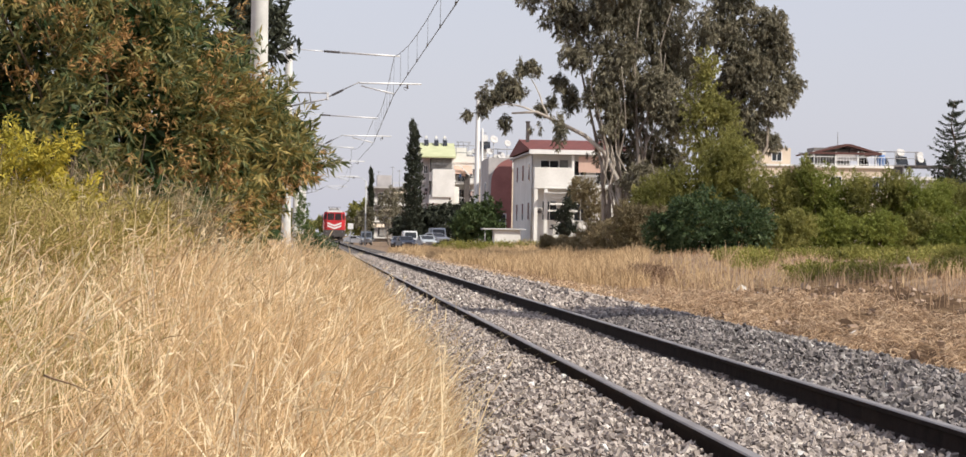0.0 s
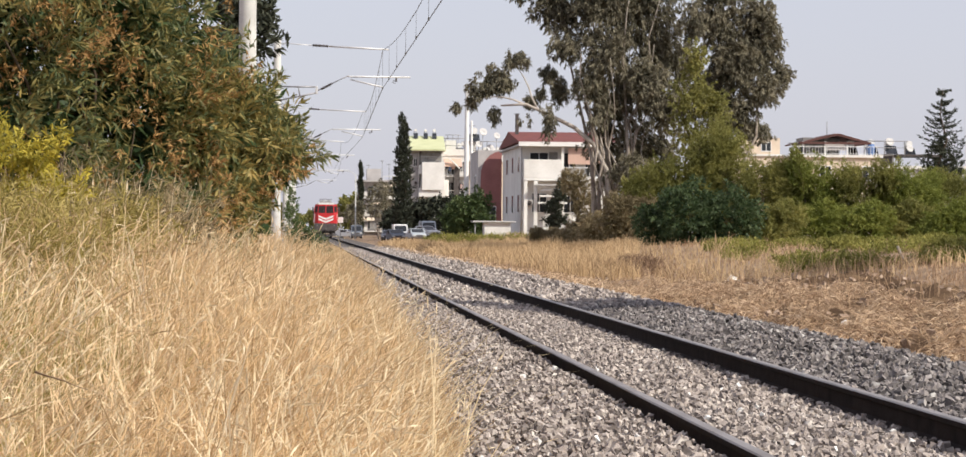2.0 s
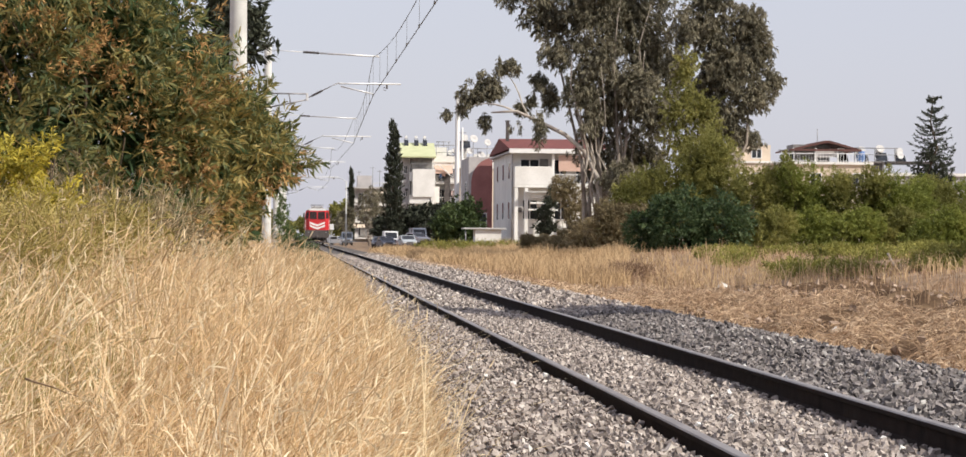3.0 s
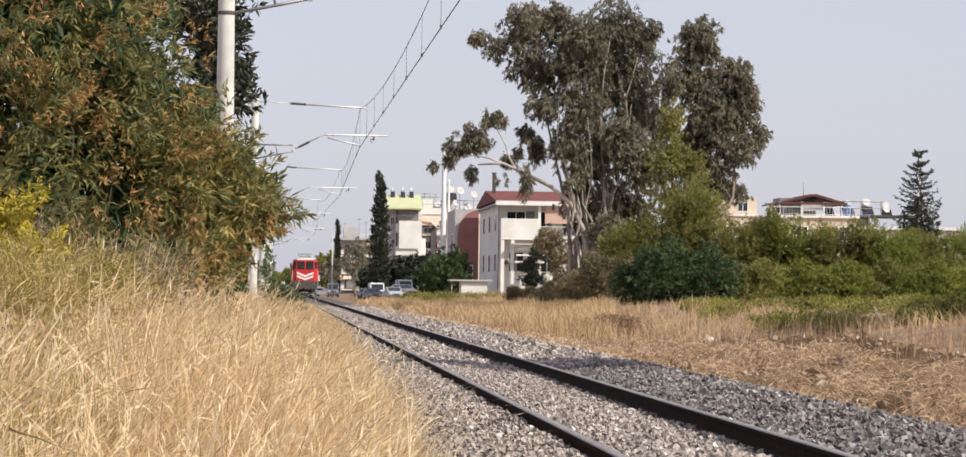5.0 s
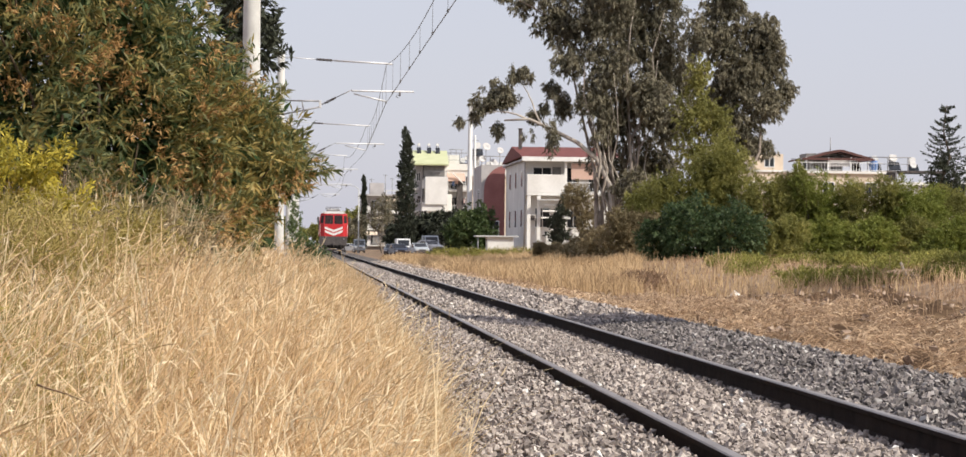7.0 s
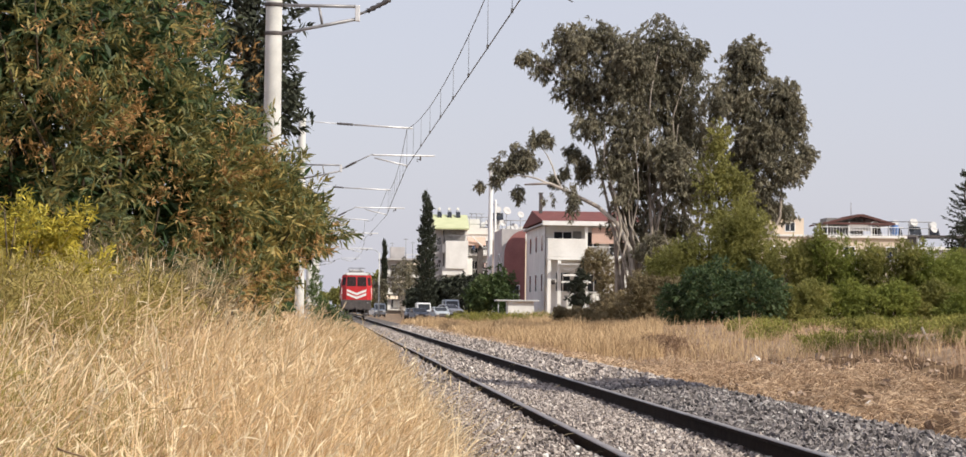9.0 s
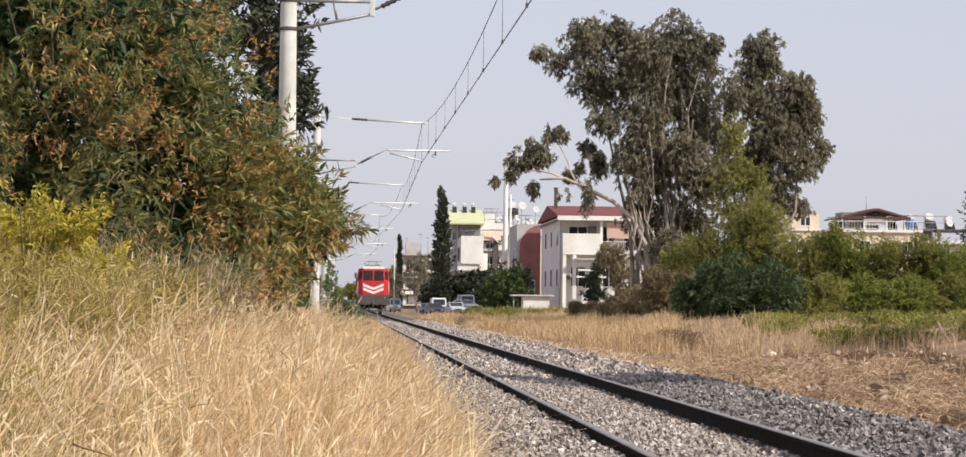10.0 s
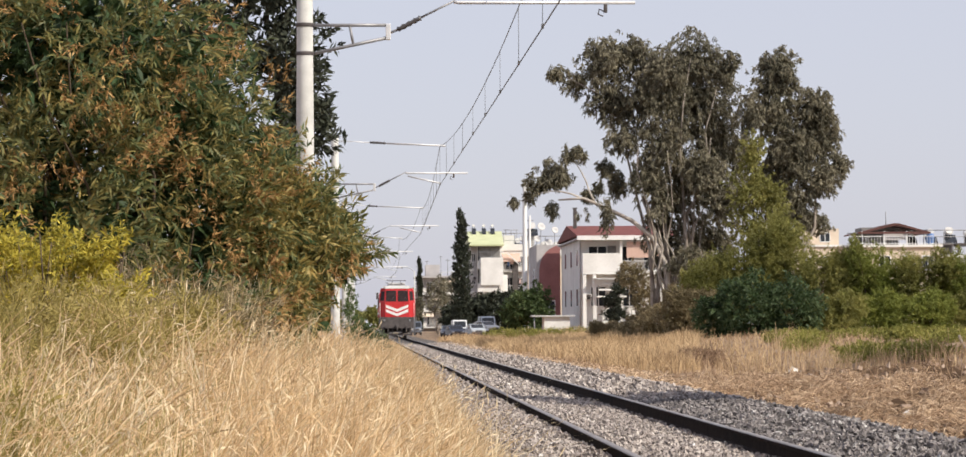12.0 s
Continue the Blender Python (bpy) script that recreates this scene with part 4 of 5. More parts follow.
def gum_trees():
    y = 165.0
    left = [(14.5, 16.8, 1.3, 1.3), (15.9, 17.3, 1.0, 1.0), (17.3, 16.4, 1.2, 1.1), (19.9, 16.7, 1.4, 1.5), (21.9, 16.2, 1.0, 1.1), (13.0, 15.4, 0.8, 0.7), (11.7, 16.0, 0.6, 0.4),
            (15.2, 14.4, 1.5, 1.3), (17.6, 14.2, 1.7, 1.7), (20.2, 14.2, 2.0, 2.0), (18.2, 11.7, 1.5, 1.3), (21.4, 11.8, 1.4, 1.7), (15.6, 12.0, 0.9, 0.8), (19.0, 8.8, 1.6, 1.4), (17.0, 9.6, 1.1, 1.0), (17.8, 6.6, 0.9, 1.2), (17.4, 8.2, 0.8, 0.9), (18.6, 10.4, 1.1, 1.0), (20.4, 10.0, 1.1, 1.1), (18.6, 4.6, 0.9, 1.2), (21.5, 8.5, 1.4, 1.5), (20.3, 6.0, 1.5, 1.4), (14.5, 7.5, 0.35, 0.9), (15.4, 9.4, 0.5, 0.8), (23.2, 13.6, 0.8, 1.1), (23.0, 11.2, 0.8, 1.2), (18.0, 16.0, 1.2, 1.2), (11.5, 7.9, 0.3, 0.5), (19.6, 4.4, 1.0, 1.1), (21.4, 5.2, 1.0, 1.4)]
    t = crown("eucalyptus_tree", "tall eucalyptus with pale trunks and drooping grey-green leaves", y, left, 1.6, 11500, 14, 0.27, 0.055, "gum_leaf",
              [(18.0, -1), (15.3, 16), (16.6, 16.6), (19.6, 16.8), (21.2, 15), (17.8, 14.5), (18.6, 15), (16.4, 12), (20.4, 13)], 0.14, "bark_pale", fill=1.3)
    way = [(18.6, -0.6), (18.3, 2.4), (18.06, 4.7), (17.3, 6.2), (16.1, 7.2), (14.35, 8.05), (13.2, 8.55), (11.7, 8.45)]
    part("limb", Shape().tube([(x, y - 0.6, z) for x, z in way], [0.26, 0.20, 0.16, 0.14, 0.125, 0.11, 0.085, 0.05], 9), "bark_white", t, "pale bare leaning limb")
    for k in range(9):
        x = 16.4 + 0.6 * k
        part("stem", branchy((18.1 + 0.2 * k, y + random.uniform(-1.5, 0.5), 0.5 + random.random() * 2), [(x + random.uniform(-0.5, 0.5), y - 0.8 + random.uniform(-1, 1), random.uniform(9.5, 12.5))], random.uniform(0.06, 0.10), 0, 7), "bark_pale", t)
    part("limb", branchy((13.0, y - 0.5, 8.6), [(9.7, y, 8.4)], 0.06, 0.5, 8), "bark_white", t)
    part("limb", branchy((13.9, y - 0.5, 8.3), [(12.3, y, 11.6)], 0.06, 0.2, 8), "bark_white", t)
    part("limb", branchy((16.3, y, 12.6), [(11.6, y, 16.2)], 0.08, 0.4, 8), "bark_pale", t)
    low = [(x, y, z - 0.1, r * 1.15, r, r * 1.05) for x, z, r in ((13.0, 11.3, 0.6), (12.3, 11.0, 0.65), (11.6, 10.5, 0.7), (10.8, 10.0, 0.65), (10.3, 9.4, 0.6), (11.3, 9.5, 0.6), (12.1, 9.9, 0.6), (10.0, 8.7, 0.4),
                                                   (9.1, 8.4, 0.3), (13.5, 8.8, 0.45), (13.3, 7.8, 0.4), (14.6, 10.4, 0.6), (14.2, 9.2, 0.4))]
    p, d = in_blobs(low, 1300, 0.0)
    keep = lumps(p, 0.9) > -0.35
    p, d = p[keep], d[keep]
    part("hanging_foliage", sprigs("hanging_foliage", p, d * 0.5, 12, 0.27, 0.055, "gum_leaf", 0.5, -1.1), "gum_leaf", t)
    right = [(25.4, 16.2, 1.1, 1.4), (25.2, 14.2, 1.2, 1.4), (27.6, 14.0, 1.1, 1.2), (28.1, 12.2, 1.0, 1.2), (26.2, 11.6, 1.5, 1.5), (29.3, 10.7, 0.5, 0.5), (27.8, 9.8, 1.2, 1.0), (25.0, 9.6, 1.2, 1.3), (26.2, 8.0, 1.1, 1.0), (27.5, 7.2, 0.9, 0.6)]
    crown("eucalyptus_tree", "grey-green eucalyptus with a forked upright crown", 168.0, right, 1.0, 5600, 14, 0.27, 0.055, "gum_leaf", [(25.6, -1), (25.0, 16), (27.0, 13.5), (25.6, 11), (28.2, 10.2)], 0.22, "bark_pale", fill=1.28)
    crown("poplar_tree", "yellow-green broadleaf tree among the eucalyptus", 157.0, [(22.3, 10.6, 0.8, 1.3), (22.0, 8.6, 1.2, 1.4), (23.3, 8.2, 1.0, 1.3), (22.4, 6.2, 1.5, 1.3), (24.3, 6.0, 1.1, 1.2)], 0.6, 1500, 11, 0.20, 0.065, "poplar_leaf",
          [(22.4, -1), (22.3, 10.5), (23.2, 9.2), (21.6, 9.2)], 0.12, "bark_dark", 0.1, fill=1.15)


def hedge():
    """Shrubs in a row across the far side of the field."""
    shrub("oleander_shrub", "broad dense dark green oleander shrub", "shrub", [(19.5, 140, 1.9, 1.9, 1.6, 1.7), (21.8, 140, 1.7, 1.7, 1.6, 1.5), (17.8, 141, 1.3, 1.0, 1.2, 1.1)], 1700, 12, 0.24, 0.055, "oleander_leaf", shell=0.55)
    tall = [("scrub", 17.4, 147, 3.2, 1.4), ("bush_olive", 18.8, 148, 4.4, 1.6), ("bush_olive", 20.2, 148, 5.8, 1.7), ("bush_olive", 21.6, 148, 6.8, 1.6), ("bush_olive", 23.0, 148, 6.5, 1.4), ("bush_olive", 24.4, 146, 4.9, 1.6), ("bush_olive", 26.0, 146, 5.7, 0.9),
            ("bush_green", 27.5, 145, 4.9, 1.8), ("bush_olive", 29.4, 144, 4.6, 2.0), ("bush_green", 31.6, 144, 4.3, 2.1), ("bush_olive", 34.0, 146, 4.3, 2.3), ("bush_green", 36.6, 147, 4.5, 2.4), ("bush_olive", 39.5, 148, 4.7, 2.5), ("scrub", 17.0, 168, 1.9, 1.2), ("scrub", 15.8, 178, 1.2, 0.9)]
    for mat, x, y, top, w in tall:
        g0 = float(ground_z(x, y))
        blobs = [(x, y, g0 + (top - g0) * 0.40, w * 1.15, 1.2, (top - g0) * 0.5)]
        for k in range(5):
            a = random.uniform(-0.9, 0.9)
            blobs.append((x + a * w, y + random.uniform(-0.8, 0.8), g0 + (top - g0) * random.uniform(0.5, 0.88), w * 0.42, 0.9, (top - g0) * random.uniform(0.16, 0.3)))
        shrub("willow_shrub", "loose yellowish green shrub with arching shoots" if mat == "bush_green" else "loose olive green shrub with upright shoots", "shrub", blobs, 2600, 10, 0.20, 0.032, mat, stems_n=6, group="hedge", rise=0.5, fan=0.6, shell=0.25)
    # low weeds in front
    weeds = []
    for k in range(46):
        way = random.uniform(0.15, 0.245)
        y = random.uniform(float(np.interp(way, [0.135, 0.17, 0.24], [112, 84, 66])), 132)
        x = y * way
        weeds.append((x, y, float(ground_z(x, y)) + 0.12, random.uniform(0.5, 1.2), random.uniform(1.0, 3.0), random.uniform(0.2, 0.55) * (0.5 + 4.0 * (way - 0.135))))
    shrub("weed_strip", "low yellow-green weeds before the hedge", "weed", weeds, 9500, 9, 0.17, 0.028, "weed_leaf", stems_n=8, rise=0.6, shell=0.2)
    shrub("weed_strip", "low green weeds beside the dirt road", "weed", [(10.6 + 1.5 * k, 208 + 4 * (k % 2), 0.45, 1.4, 2.0, 0.4) for k in range(8)], 1100, 8, 0.24, 0.04, "weed_leaf", stems_n=6, rise=0.6)
    for k in range(8):
        x, y = 24.0 + 2.3 * k, 139.5 + 1.2 * (k % 2)
        shrub("hedge_shrub", "low dense olive green shrub at the foot of the hedge", "shrub", [(x, y + 1.5, 1.15, 1.9, 1.2, 0.95 + 0.2 * (k % 3)), (x + 0.7, y + 1.5, 2.0, 1.1, 0.9, 0.8)], 980, 10, 0.22, 0.045, "bush_green" if k % 3 else "bush_olive", stems_n=4, group="hedge", shell=0.5)
    # darker growth under the eucalyptus and before the houses
    for x, y, top, w in ((16.8, 159, 2.2, 1.1), (15.4, 163, 1.1, 0.7), (18.6, 157, 3.4, 1.2), (20.6, 172, 3.8, 1.4)):
        shrub("undergrowth_shrub", "brownish green undergrowth below the eucalyptus", "shrub", [(x, y, top * 0.45, w, 1.3, top * 0.5), (x + 0.4, y, top * 0.8, w * 0.5, 0.8, top * 0.22)], 420, 10, 0.24, 0.04, "scrub" if x < 18 else "bush_olive", stems_n=8, rise=0.4)
    # the very dark leaf colour stands for the shade these trees lie in
    for x, y, top, w in ((12.4, 368, 3.6, 1.8), (16.4, 358, 5.0, 3.2), (20.2, 352, 5.6, 3.2), (14.4, 360, 4.2, 2.2)):
        shrub("dark_tree_clump", "dense green trees behind the parked cars, darkened for shade", "tree", [(x, y, top * 0.5, w, 2.5, top * 0.52), (x + 0.8, y, top * 0.85, w * 0.5, 1.2, top * 0.22), (x - 1, y, top * 0.8, w * 0.4, 1.2, top * 0.2)], 620, 10, 0.5, 0.16, "cypress", stems_n=5, shell=0.6)
    shrub("fig_tree", "round dark green fig tree beside the shed", "tree", [(14.2, 246, 2.6, 1.6, 1.6, 1.8), (15.6, 246, 3.2, 1.2, 1.4, 1.5), (13.2, 246, 2.0, 1.0, 1.2, 1.2), (15.8, 245, 1.6, 1.3, 1.2, 1.2)], 900, 12, 0.3, 0.12, "fig_leaf", stems_n=6)
    for x, y, top, w in ((11.2, 420, 8.5, 2.0), (14.0, 430, 9.5, 2.4), (8.6, 470, 6.0, 2.0)):
        shrub("bare_tree", "half-bare brownish tree before the flats", "tree", [(x, y, top * 0.6, w, 1.6, top * 0.3), (x + 0.6, y, top * 0.85, w * 0.5, 1.0, top * 0.16)], 260, 8, 0.5, 0.12, "gum_leaf", stems_n=12, bark="bark_pale", group="street trees")
    shrub("garden_tree", "thin dark conifer before the white house", "tree", [(20.6, 225, 1.9, 1.0, 1.0, 0.6), (20.4, 225, 3.0, 0.8, 0.9, 0.5), (20.9, 225, 3.9, 0.6, 0.7, 0.5), (21.0, 225, 4.8, 0.35, 0.4, 0.5)], 380, 12, 0.3, 0.06, "cypress", stems_n=5)
    shrub("garden_tree", "reddish brown half-dry garden tree", "tree", [(21.4, 222, 5.0, 0.9, 1.0, 1.2), (22.3, 222, 4.4, 1.0, 1.0, 1.4), (22.6, 222, 2.8, 1.0, 1.0, 1.2)], 620, 10, 0.24, 0.06, "scrub", stems_n=8)


def cypress(x, y, top, w):
    t = thing("cypress_tree", "slim dark columnar cypress", "tree")
    part("trunk", branchy((x, y, -0.5), [(x, y, top * 0.8)], 0.25), "bark_dark", t)
    z = np.linspace(1, top - 0.6, 12)
    blobs = [(x + 0.12 * math.sin(k * 2.1), y, zz, w * min(1, 0.35 + 1.6 * (1 - zz / top)) * 0.9, w, 1.0) for k, zz in enumerate(z)]
    p, d = in_blobs(blobs, 1500, 0.4)
    part("foliage", sprigs("foliage", p, d, 10, 0.36, 0.11, "cypress", 0.35, 1.6), "cypress", t)


def araucaria():
    t = thing("norfolk_pine_tree", "dark tiered Norfolk pine with upturned branches", "tree")
    x, y, top = 58.3, 250.0, 14.3
    part("trunk", branchy((x, y, 0), [(x, y, top)], 0.22), "bark_dark", t)
    for k in range(14):
        z = 4.6 + 0.70 * k + random.uniform(-0.12, 0.12)
        r = float(np.interp(z, [4.6, 9.8, 11.2, 13.1, 14.3], [2.5, 2.1, 1.75, 1.0, 0.3]))
        base, aim = [], []
        for j in range(6):
            a = j * 2 * math.pi / 6 + k * 0.7 + random.uniform(-0.3, 0.3)
            out, reach = Vector((math.cos(a), math.sin(a), 0)), r * random.uniform(0.6, 1.15)
            rise = random.uniform(-0.34, 0.34)
            for q in range(54):
                u = (q + random.random()) / 54
                base.append(Vector((x, y, z + rise)) + out * reach * u + Vector((0, 0, (0.50 * u * u - 0.28 * u) * reach)))
                aim.append(out * 0.7 + Vector((random.uniform(-1, 1) * 0.6, random.uniform(-1, 1) * 0.6, random.uniform(-0.5, 0.8))))
        part("tier", blades("tier", np.array(base), np.array(aim), 0.30, 0.10, "cypress"), "cypress", t)
    p, d = in_blobs([(x, y, 8.0, 1.8, 1.8, 2.2), (x, y, 6.0, 2.1, 2.1, 1.8)], 420, 0.3)
    part("inner_foliage", sprigs("inner_foliage", p, d, 10, 0.34, 0.10, "cypress", 0.6), "cypress", t)


def shade_trees():
    """Unseen trees beside the track, added to throw the patches of shade on ballast and soil."""
    for x, y, top, w in ((12.3, 35.4, 9.6, 1.5), (23.0, 72.0, 9.0, 2.4), (27.0, 75.0, 8.4, 2.2)):
        blobs = [(x, y, top - 1.3, w, w * 1.1, 1.2), (x + 0.9, y + 0.5, top - 2.3, w, w, 1.0), (x - 0.6, y - 0.9, top - 2.6, w * 0.8, w, 0.9)]
        shrub("roadside_tree", "leafy unseen tree added beside the railway to cast shade", "tree", blobs, 900, 12, 0.34, 0.11, "gum_leaf", (x + 0.2, y, -0.45), 7, "bark_pale")


def far_trees():
    for k, (x, y, top, w) in enumerate(((10.2, 560, 8.0, 3.2), (13.5, 600, 9.0, 3.5), (5.5, 760, 6.5, 5.0), (17, 640, 8.0, 4.0), (-6.0, 420, 5.5, 3.0), (-9.5, 380, 6.5, 3.0), (-3.5, 640, 4.5, 4.0))):
        shrub("distant_tree", "hazy green tree far along the line", "tree", [(x, y, top * 0.55, w, 3, top * 0.45), (x + w * 0.4, y, top * 0.8, w * 0.5, 2, top * 0.2), (x - w * 0.5, y, top * 0.7, w * 0.45, 2, top * 0.22)], 420, 9, 0.9, 0.3, "bush_olive", stems_n=4, group="distant trees", shell=0.6)


# ---- buildings ----
def window(parent, x0, x1, z0, z1, y, shutter=False):
    f = part("window", Shape().box(x0, x1, y - 0.06, y + 0.05, z0, z1), "white_paint" if not shutter else "roof_grey", parent)
    w = 0.08
    mid = (x0 + x1) / 2
    for a, b in ((x0 + w, mid - w / 2), (mid + w / 2, x1 - w)):
        part("pane", Shape().box(a, b, y - 0.075, y - 0.05, z0 + w, z1 - w), "glass", f)


def side_window(parent, y0, y1, z0, z1, x):
    f = part("window", Shape().box(x - 0.06, x + 0.05, y0, y1, z0, z1), "white_paint", parent)
    part("pane", Shape().box(x - 0.075, x - 0.05, y0 + 0.1, y1 - 0.1, z0 + 0.1, z1 - 0.1), "glass", f)


def railing(parent, x0, x1, y, z, h=0.95, mat="white_paint"):
    s = Shape().box(x0, x1, y - 0.03, y + 0.03, z + h - 0.06, z + h).box(x0, x1, y - 0.02, y + 0.02, z + 0.1, z + 0.14)
    for k in range(int((x1 - x0) / 0.3) + 1):
        s.box(x0 + 0.3 * k - 0.015, x0 + 0.3 * k + 0.015, y - 0.015, y + 0.015, z, z + h)
    return part("railing", s, mat, parent)


def water_tank(x, y, z, big=1.0):
    t = thing("solar_water_heater", "white roof tank with a tilted solar panel", "water heater", "roof heaters")
    for a in (x - 0.3 * big, x + 0.3 * big):
        part("leg", Shape().tube([(a, y, z - 0.05), (a, y, z + 1.3 - 0.2 * big)], 0.05, 6), "steel", t)
    part("tank", Shape().tube([(x, y - 0.7 * big, z + 1.3), (x, y + 0.7 * big, z + 1.3)], 0.38 * big, 16), "white_paint", t)
    part("panel", Shape().side_prism([(y - 1.5, z + 0.1), (y - 0.5, z + 0.9), (y - 0.45, z + 0.85), (y - 1.45, z + 0.03)], x - 0.6 * big, x + 0.6 * big), "glass", t)


def dish(x, y, z, r, lift=0.0):
    t = thing("satellite_dish", "pale grey satellite dish on a short roof post", "dish", "roof dishes")
    part("post", Shape().tube([(x, y, z - 0.05), (x, y, z + lift + r * 1.5)], 0.04, 6), "steel", t)
    s = Shape()
    s.lathe(0, 0, [(0.05, 0), (r * 0.5, 0.06 * r), (r * 0.85, 0.2 * r), (r, 0.3 * r), (r * 0.97, 0.34 * r), (r * 0.5, 0.12 * r), (0.04, 0.06 * r)], 20)
    ob = part("bowl", s, "roof_grey", t)
    ob.matrix_basis = pose(x, y - 0.1, z + lift + r * 1.5, 65, 0, 20)


def air_unit(parent, x, y, z):
    box = part("air_conditioner", Shape().box(x - 0.4, x + 0.4, y - 0.32, y, z, z + 0.58, 0.02), "wall_grey", parent, "small grey air conditioner box")
    part("fan_grille", Shape().tube([(x + 0.1, y - 0.34, z + 0.29), (x + 0.1, y - 0.31, z + 0.29)], 0.22, 14), "dark_metal", box)


def washing(x0, x1, y, z):
    """A line of washing across a balcony."""
    t = thing("washing_line", "line of red and pale washing hung across a balcony", "laundry", "washing lines")
    part("cord", Shape().tube([(x0, y, z), (x1, y, z)], 0.012, 5), "steel", t)
    x = x0 + 0.1
    while x < x1 - 0.3:
        w, h = random.uniform(0.25, 0.5), random.uniform(0.5, 1.2)
        part("cloth", Shape().box(x, x + w, y - 0.02, y + 0.02, z - h, z), random.choice(("laundry", "wall_pink", "white_paint", "blue")), t)
        x += w + random.uniform(0.05, 0.25)


def roof_frame(x0, x1, y, z, h):
    """A bare steel frame on a flat roof, with sagging cables."""
    t = thing("roof_frame", "rusty steel pergola frame on a flat roof", "frame", "roof frames")
    for x in (x0, (x0 + x1) / 2, x1):
        part("post", Shape().tube([(x, y, z - 0.02), (x, y, z + h)], 0.05, 6), "steel", t)
    part("rail", Shape().tube([(x0 - 0.3, y, z + h), (x1 + 0.3, y, z + h)], 0.05, 6), "steel", t)
    part("rail", Shape().tube([(x0, y, z + h * 0.55), (x1, y, z + h * 0.55)], 0.035, 6), "steel", t)


def white_house():
    t = thing("white_house", "white two-storey house with balconies and a dark red roof", "house")
    x0, x1, y0, y1 = 19.4, 27.5, 243.0, 268.0
    part("wall", Shape().box(x0, x1, y0 + 1.6, y1, 0.2, 8.6), "wall_white", t, "white rendered wall")
    part("side_wall", Shape().box(x0 - 0.06, x0, y0 + 1.6, y1, 0.2, 8.6), "wall_white", t)
    slab = part("balcony", Shape().box(x0, x1, y0, y0 + 1.6, 5.45, 5.7), "wall_white", t)
    part("parapet", Shape().box(x0, 22.8, y0, y0 + 0.15, 5.7, 7.3, 0.02).box(x0, x0 + 0.15, y0 + 0.15, y0 + 1.6, 5.7, 7.3), "wall_white", slab, "solid white balcony parapet")
    railing(slab, 22.8, x1, y0 + 0.1, 5.7)
    part("fascia", Shape().box(x0 - 0.5, x1 + 0.4, y0 - 0.4, y0 + 0.2, 8.45, 8.85, 0.02), "white_paint", t, "white eaves board")
    roof = Shape().side_prism([(y0 - 0.4, 8.85), (y1 + 0.4, 8.85), ((y0 + y1) / 2, 10.15)], x0 - 0.5, x1 + 0.4)
    part("roof", roof, "roof_red", t, "dark red tiled roof")
    part("soffit", Shape().box(x0 - 0.4, x1 + 0.3, y0 - 0.3, y1 + 0.3, 8.55, 8.7), "wall_grey", t)
    for x in (19.56, 20.45, 22.8, 25.1, 27.3):
        part("pillar", Shape().box(x - 0.16, x + 0.16, y0 + 0.05, y0 + 0.37, 0.2, 5.45, 0.02), "wall_white", t)
    for x in (22.8, 27.3):
        part("post", Shape().box(x - 0.12, x + 0.12, y0 + 0.05, y0 + 0.3, 5.7, 8.45, 0.02), "wall_white", t)
    window(t, 20.0, 21.7, 5.75, 8.0, y0 + 1.6), window(t, 22.9, 24.2, 6.5, 8.0, y0 + 1.6), window(t, 24.9, 26.3, 5.75, 8.0, y0 + 1.6)
    window(t, 20.2, 21.6, 2.6, 4.4, y0 + 1.6), window(t, 23.0, 24.3, 2.6, 4.4, y0 + 1.6)
    part("door", Shape().box(25.2, 26.2, y0 + 1.5, y0 + 1.6, 0.5, 4.2), "dark_metal", t)
    for y in (y0 + 4, y0 + 11, y0 + 18):
        side_window(t, y, y + 1.6, 6.2, 7.8, x0 - 0.06), side_window(t, y, y + 1.6, 2.6, 4.3, x0 - 0.06)
    part("awning", Shape().box(20.4, 24.2, y0 - 0.9, y0, 5.0, 5.1), "roof_grey", t)
    for k, z in enumerate((4.55, 4.0, 3.4)):
        part("stair_flight", Shape().box(20.9 - 0.15 * k, 23.2, y0 - 0.5, y0 - 0.1, z, z + 0.16, 0.02), "wall_white", t, "pale open stair slab")
    part("downpipe", Shape().tube([(19.3, y0 + 1.5, 0.4), (19.3, y0 + 1.5, 8.4)], 0.06, 8), "wall_grey", t)
    part("shade_cloth", Shape().box(23.3, 26.9, y0 + 0.12, y0 + 0.16, 6.9, 8.3), "wall_pink", t, "faded pinkish shade cloth")
    part("shutter", Shape().box(21.75, 22.5, y0 + 1.52, y0 + 1.6, 5.75, 8.0), "shutter", t)
    # thin dark sheet stands for the shaded gap behind the pillars
    part("dark_sheet", Shape().box(21.9, 22.6, y0 + 1.55, y0 + 1.6, 0.5, 4.3), "dark_metal", t)
    air_unit(t, 24.5, y0 + 1.6, 7.0), air_unit(t, 19.9, y0 + 1.6, 3.2)
    part("chimney", Shape().box(19.3, 19.6, 252, 252.4, 9.3, 11.6, 0.02).box(19.25, 19.65, 251.95, 252.45, 11.6, 11.7), "dark_metal", t)


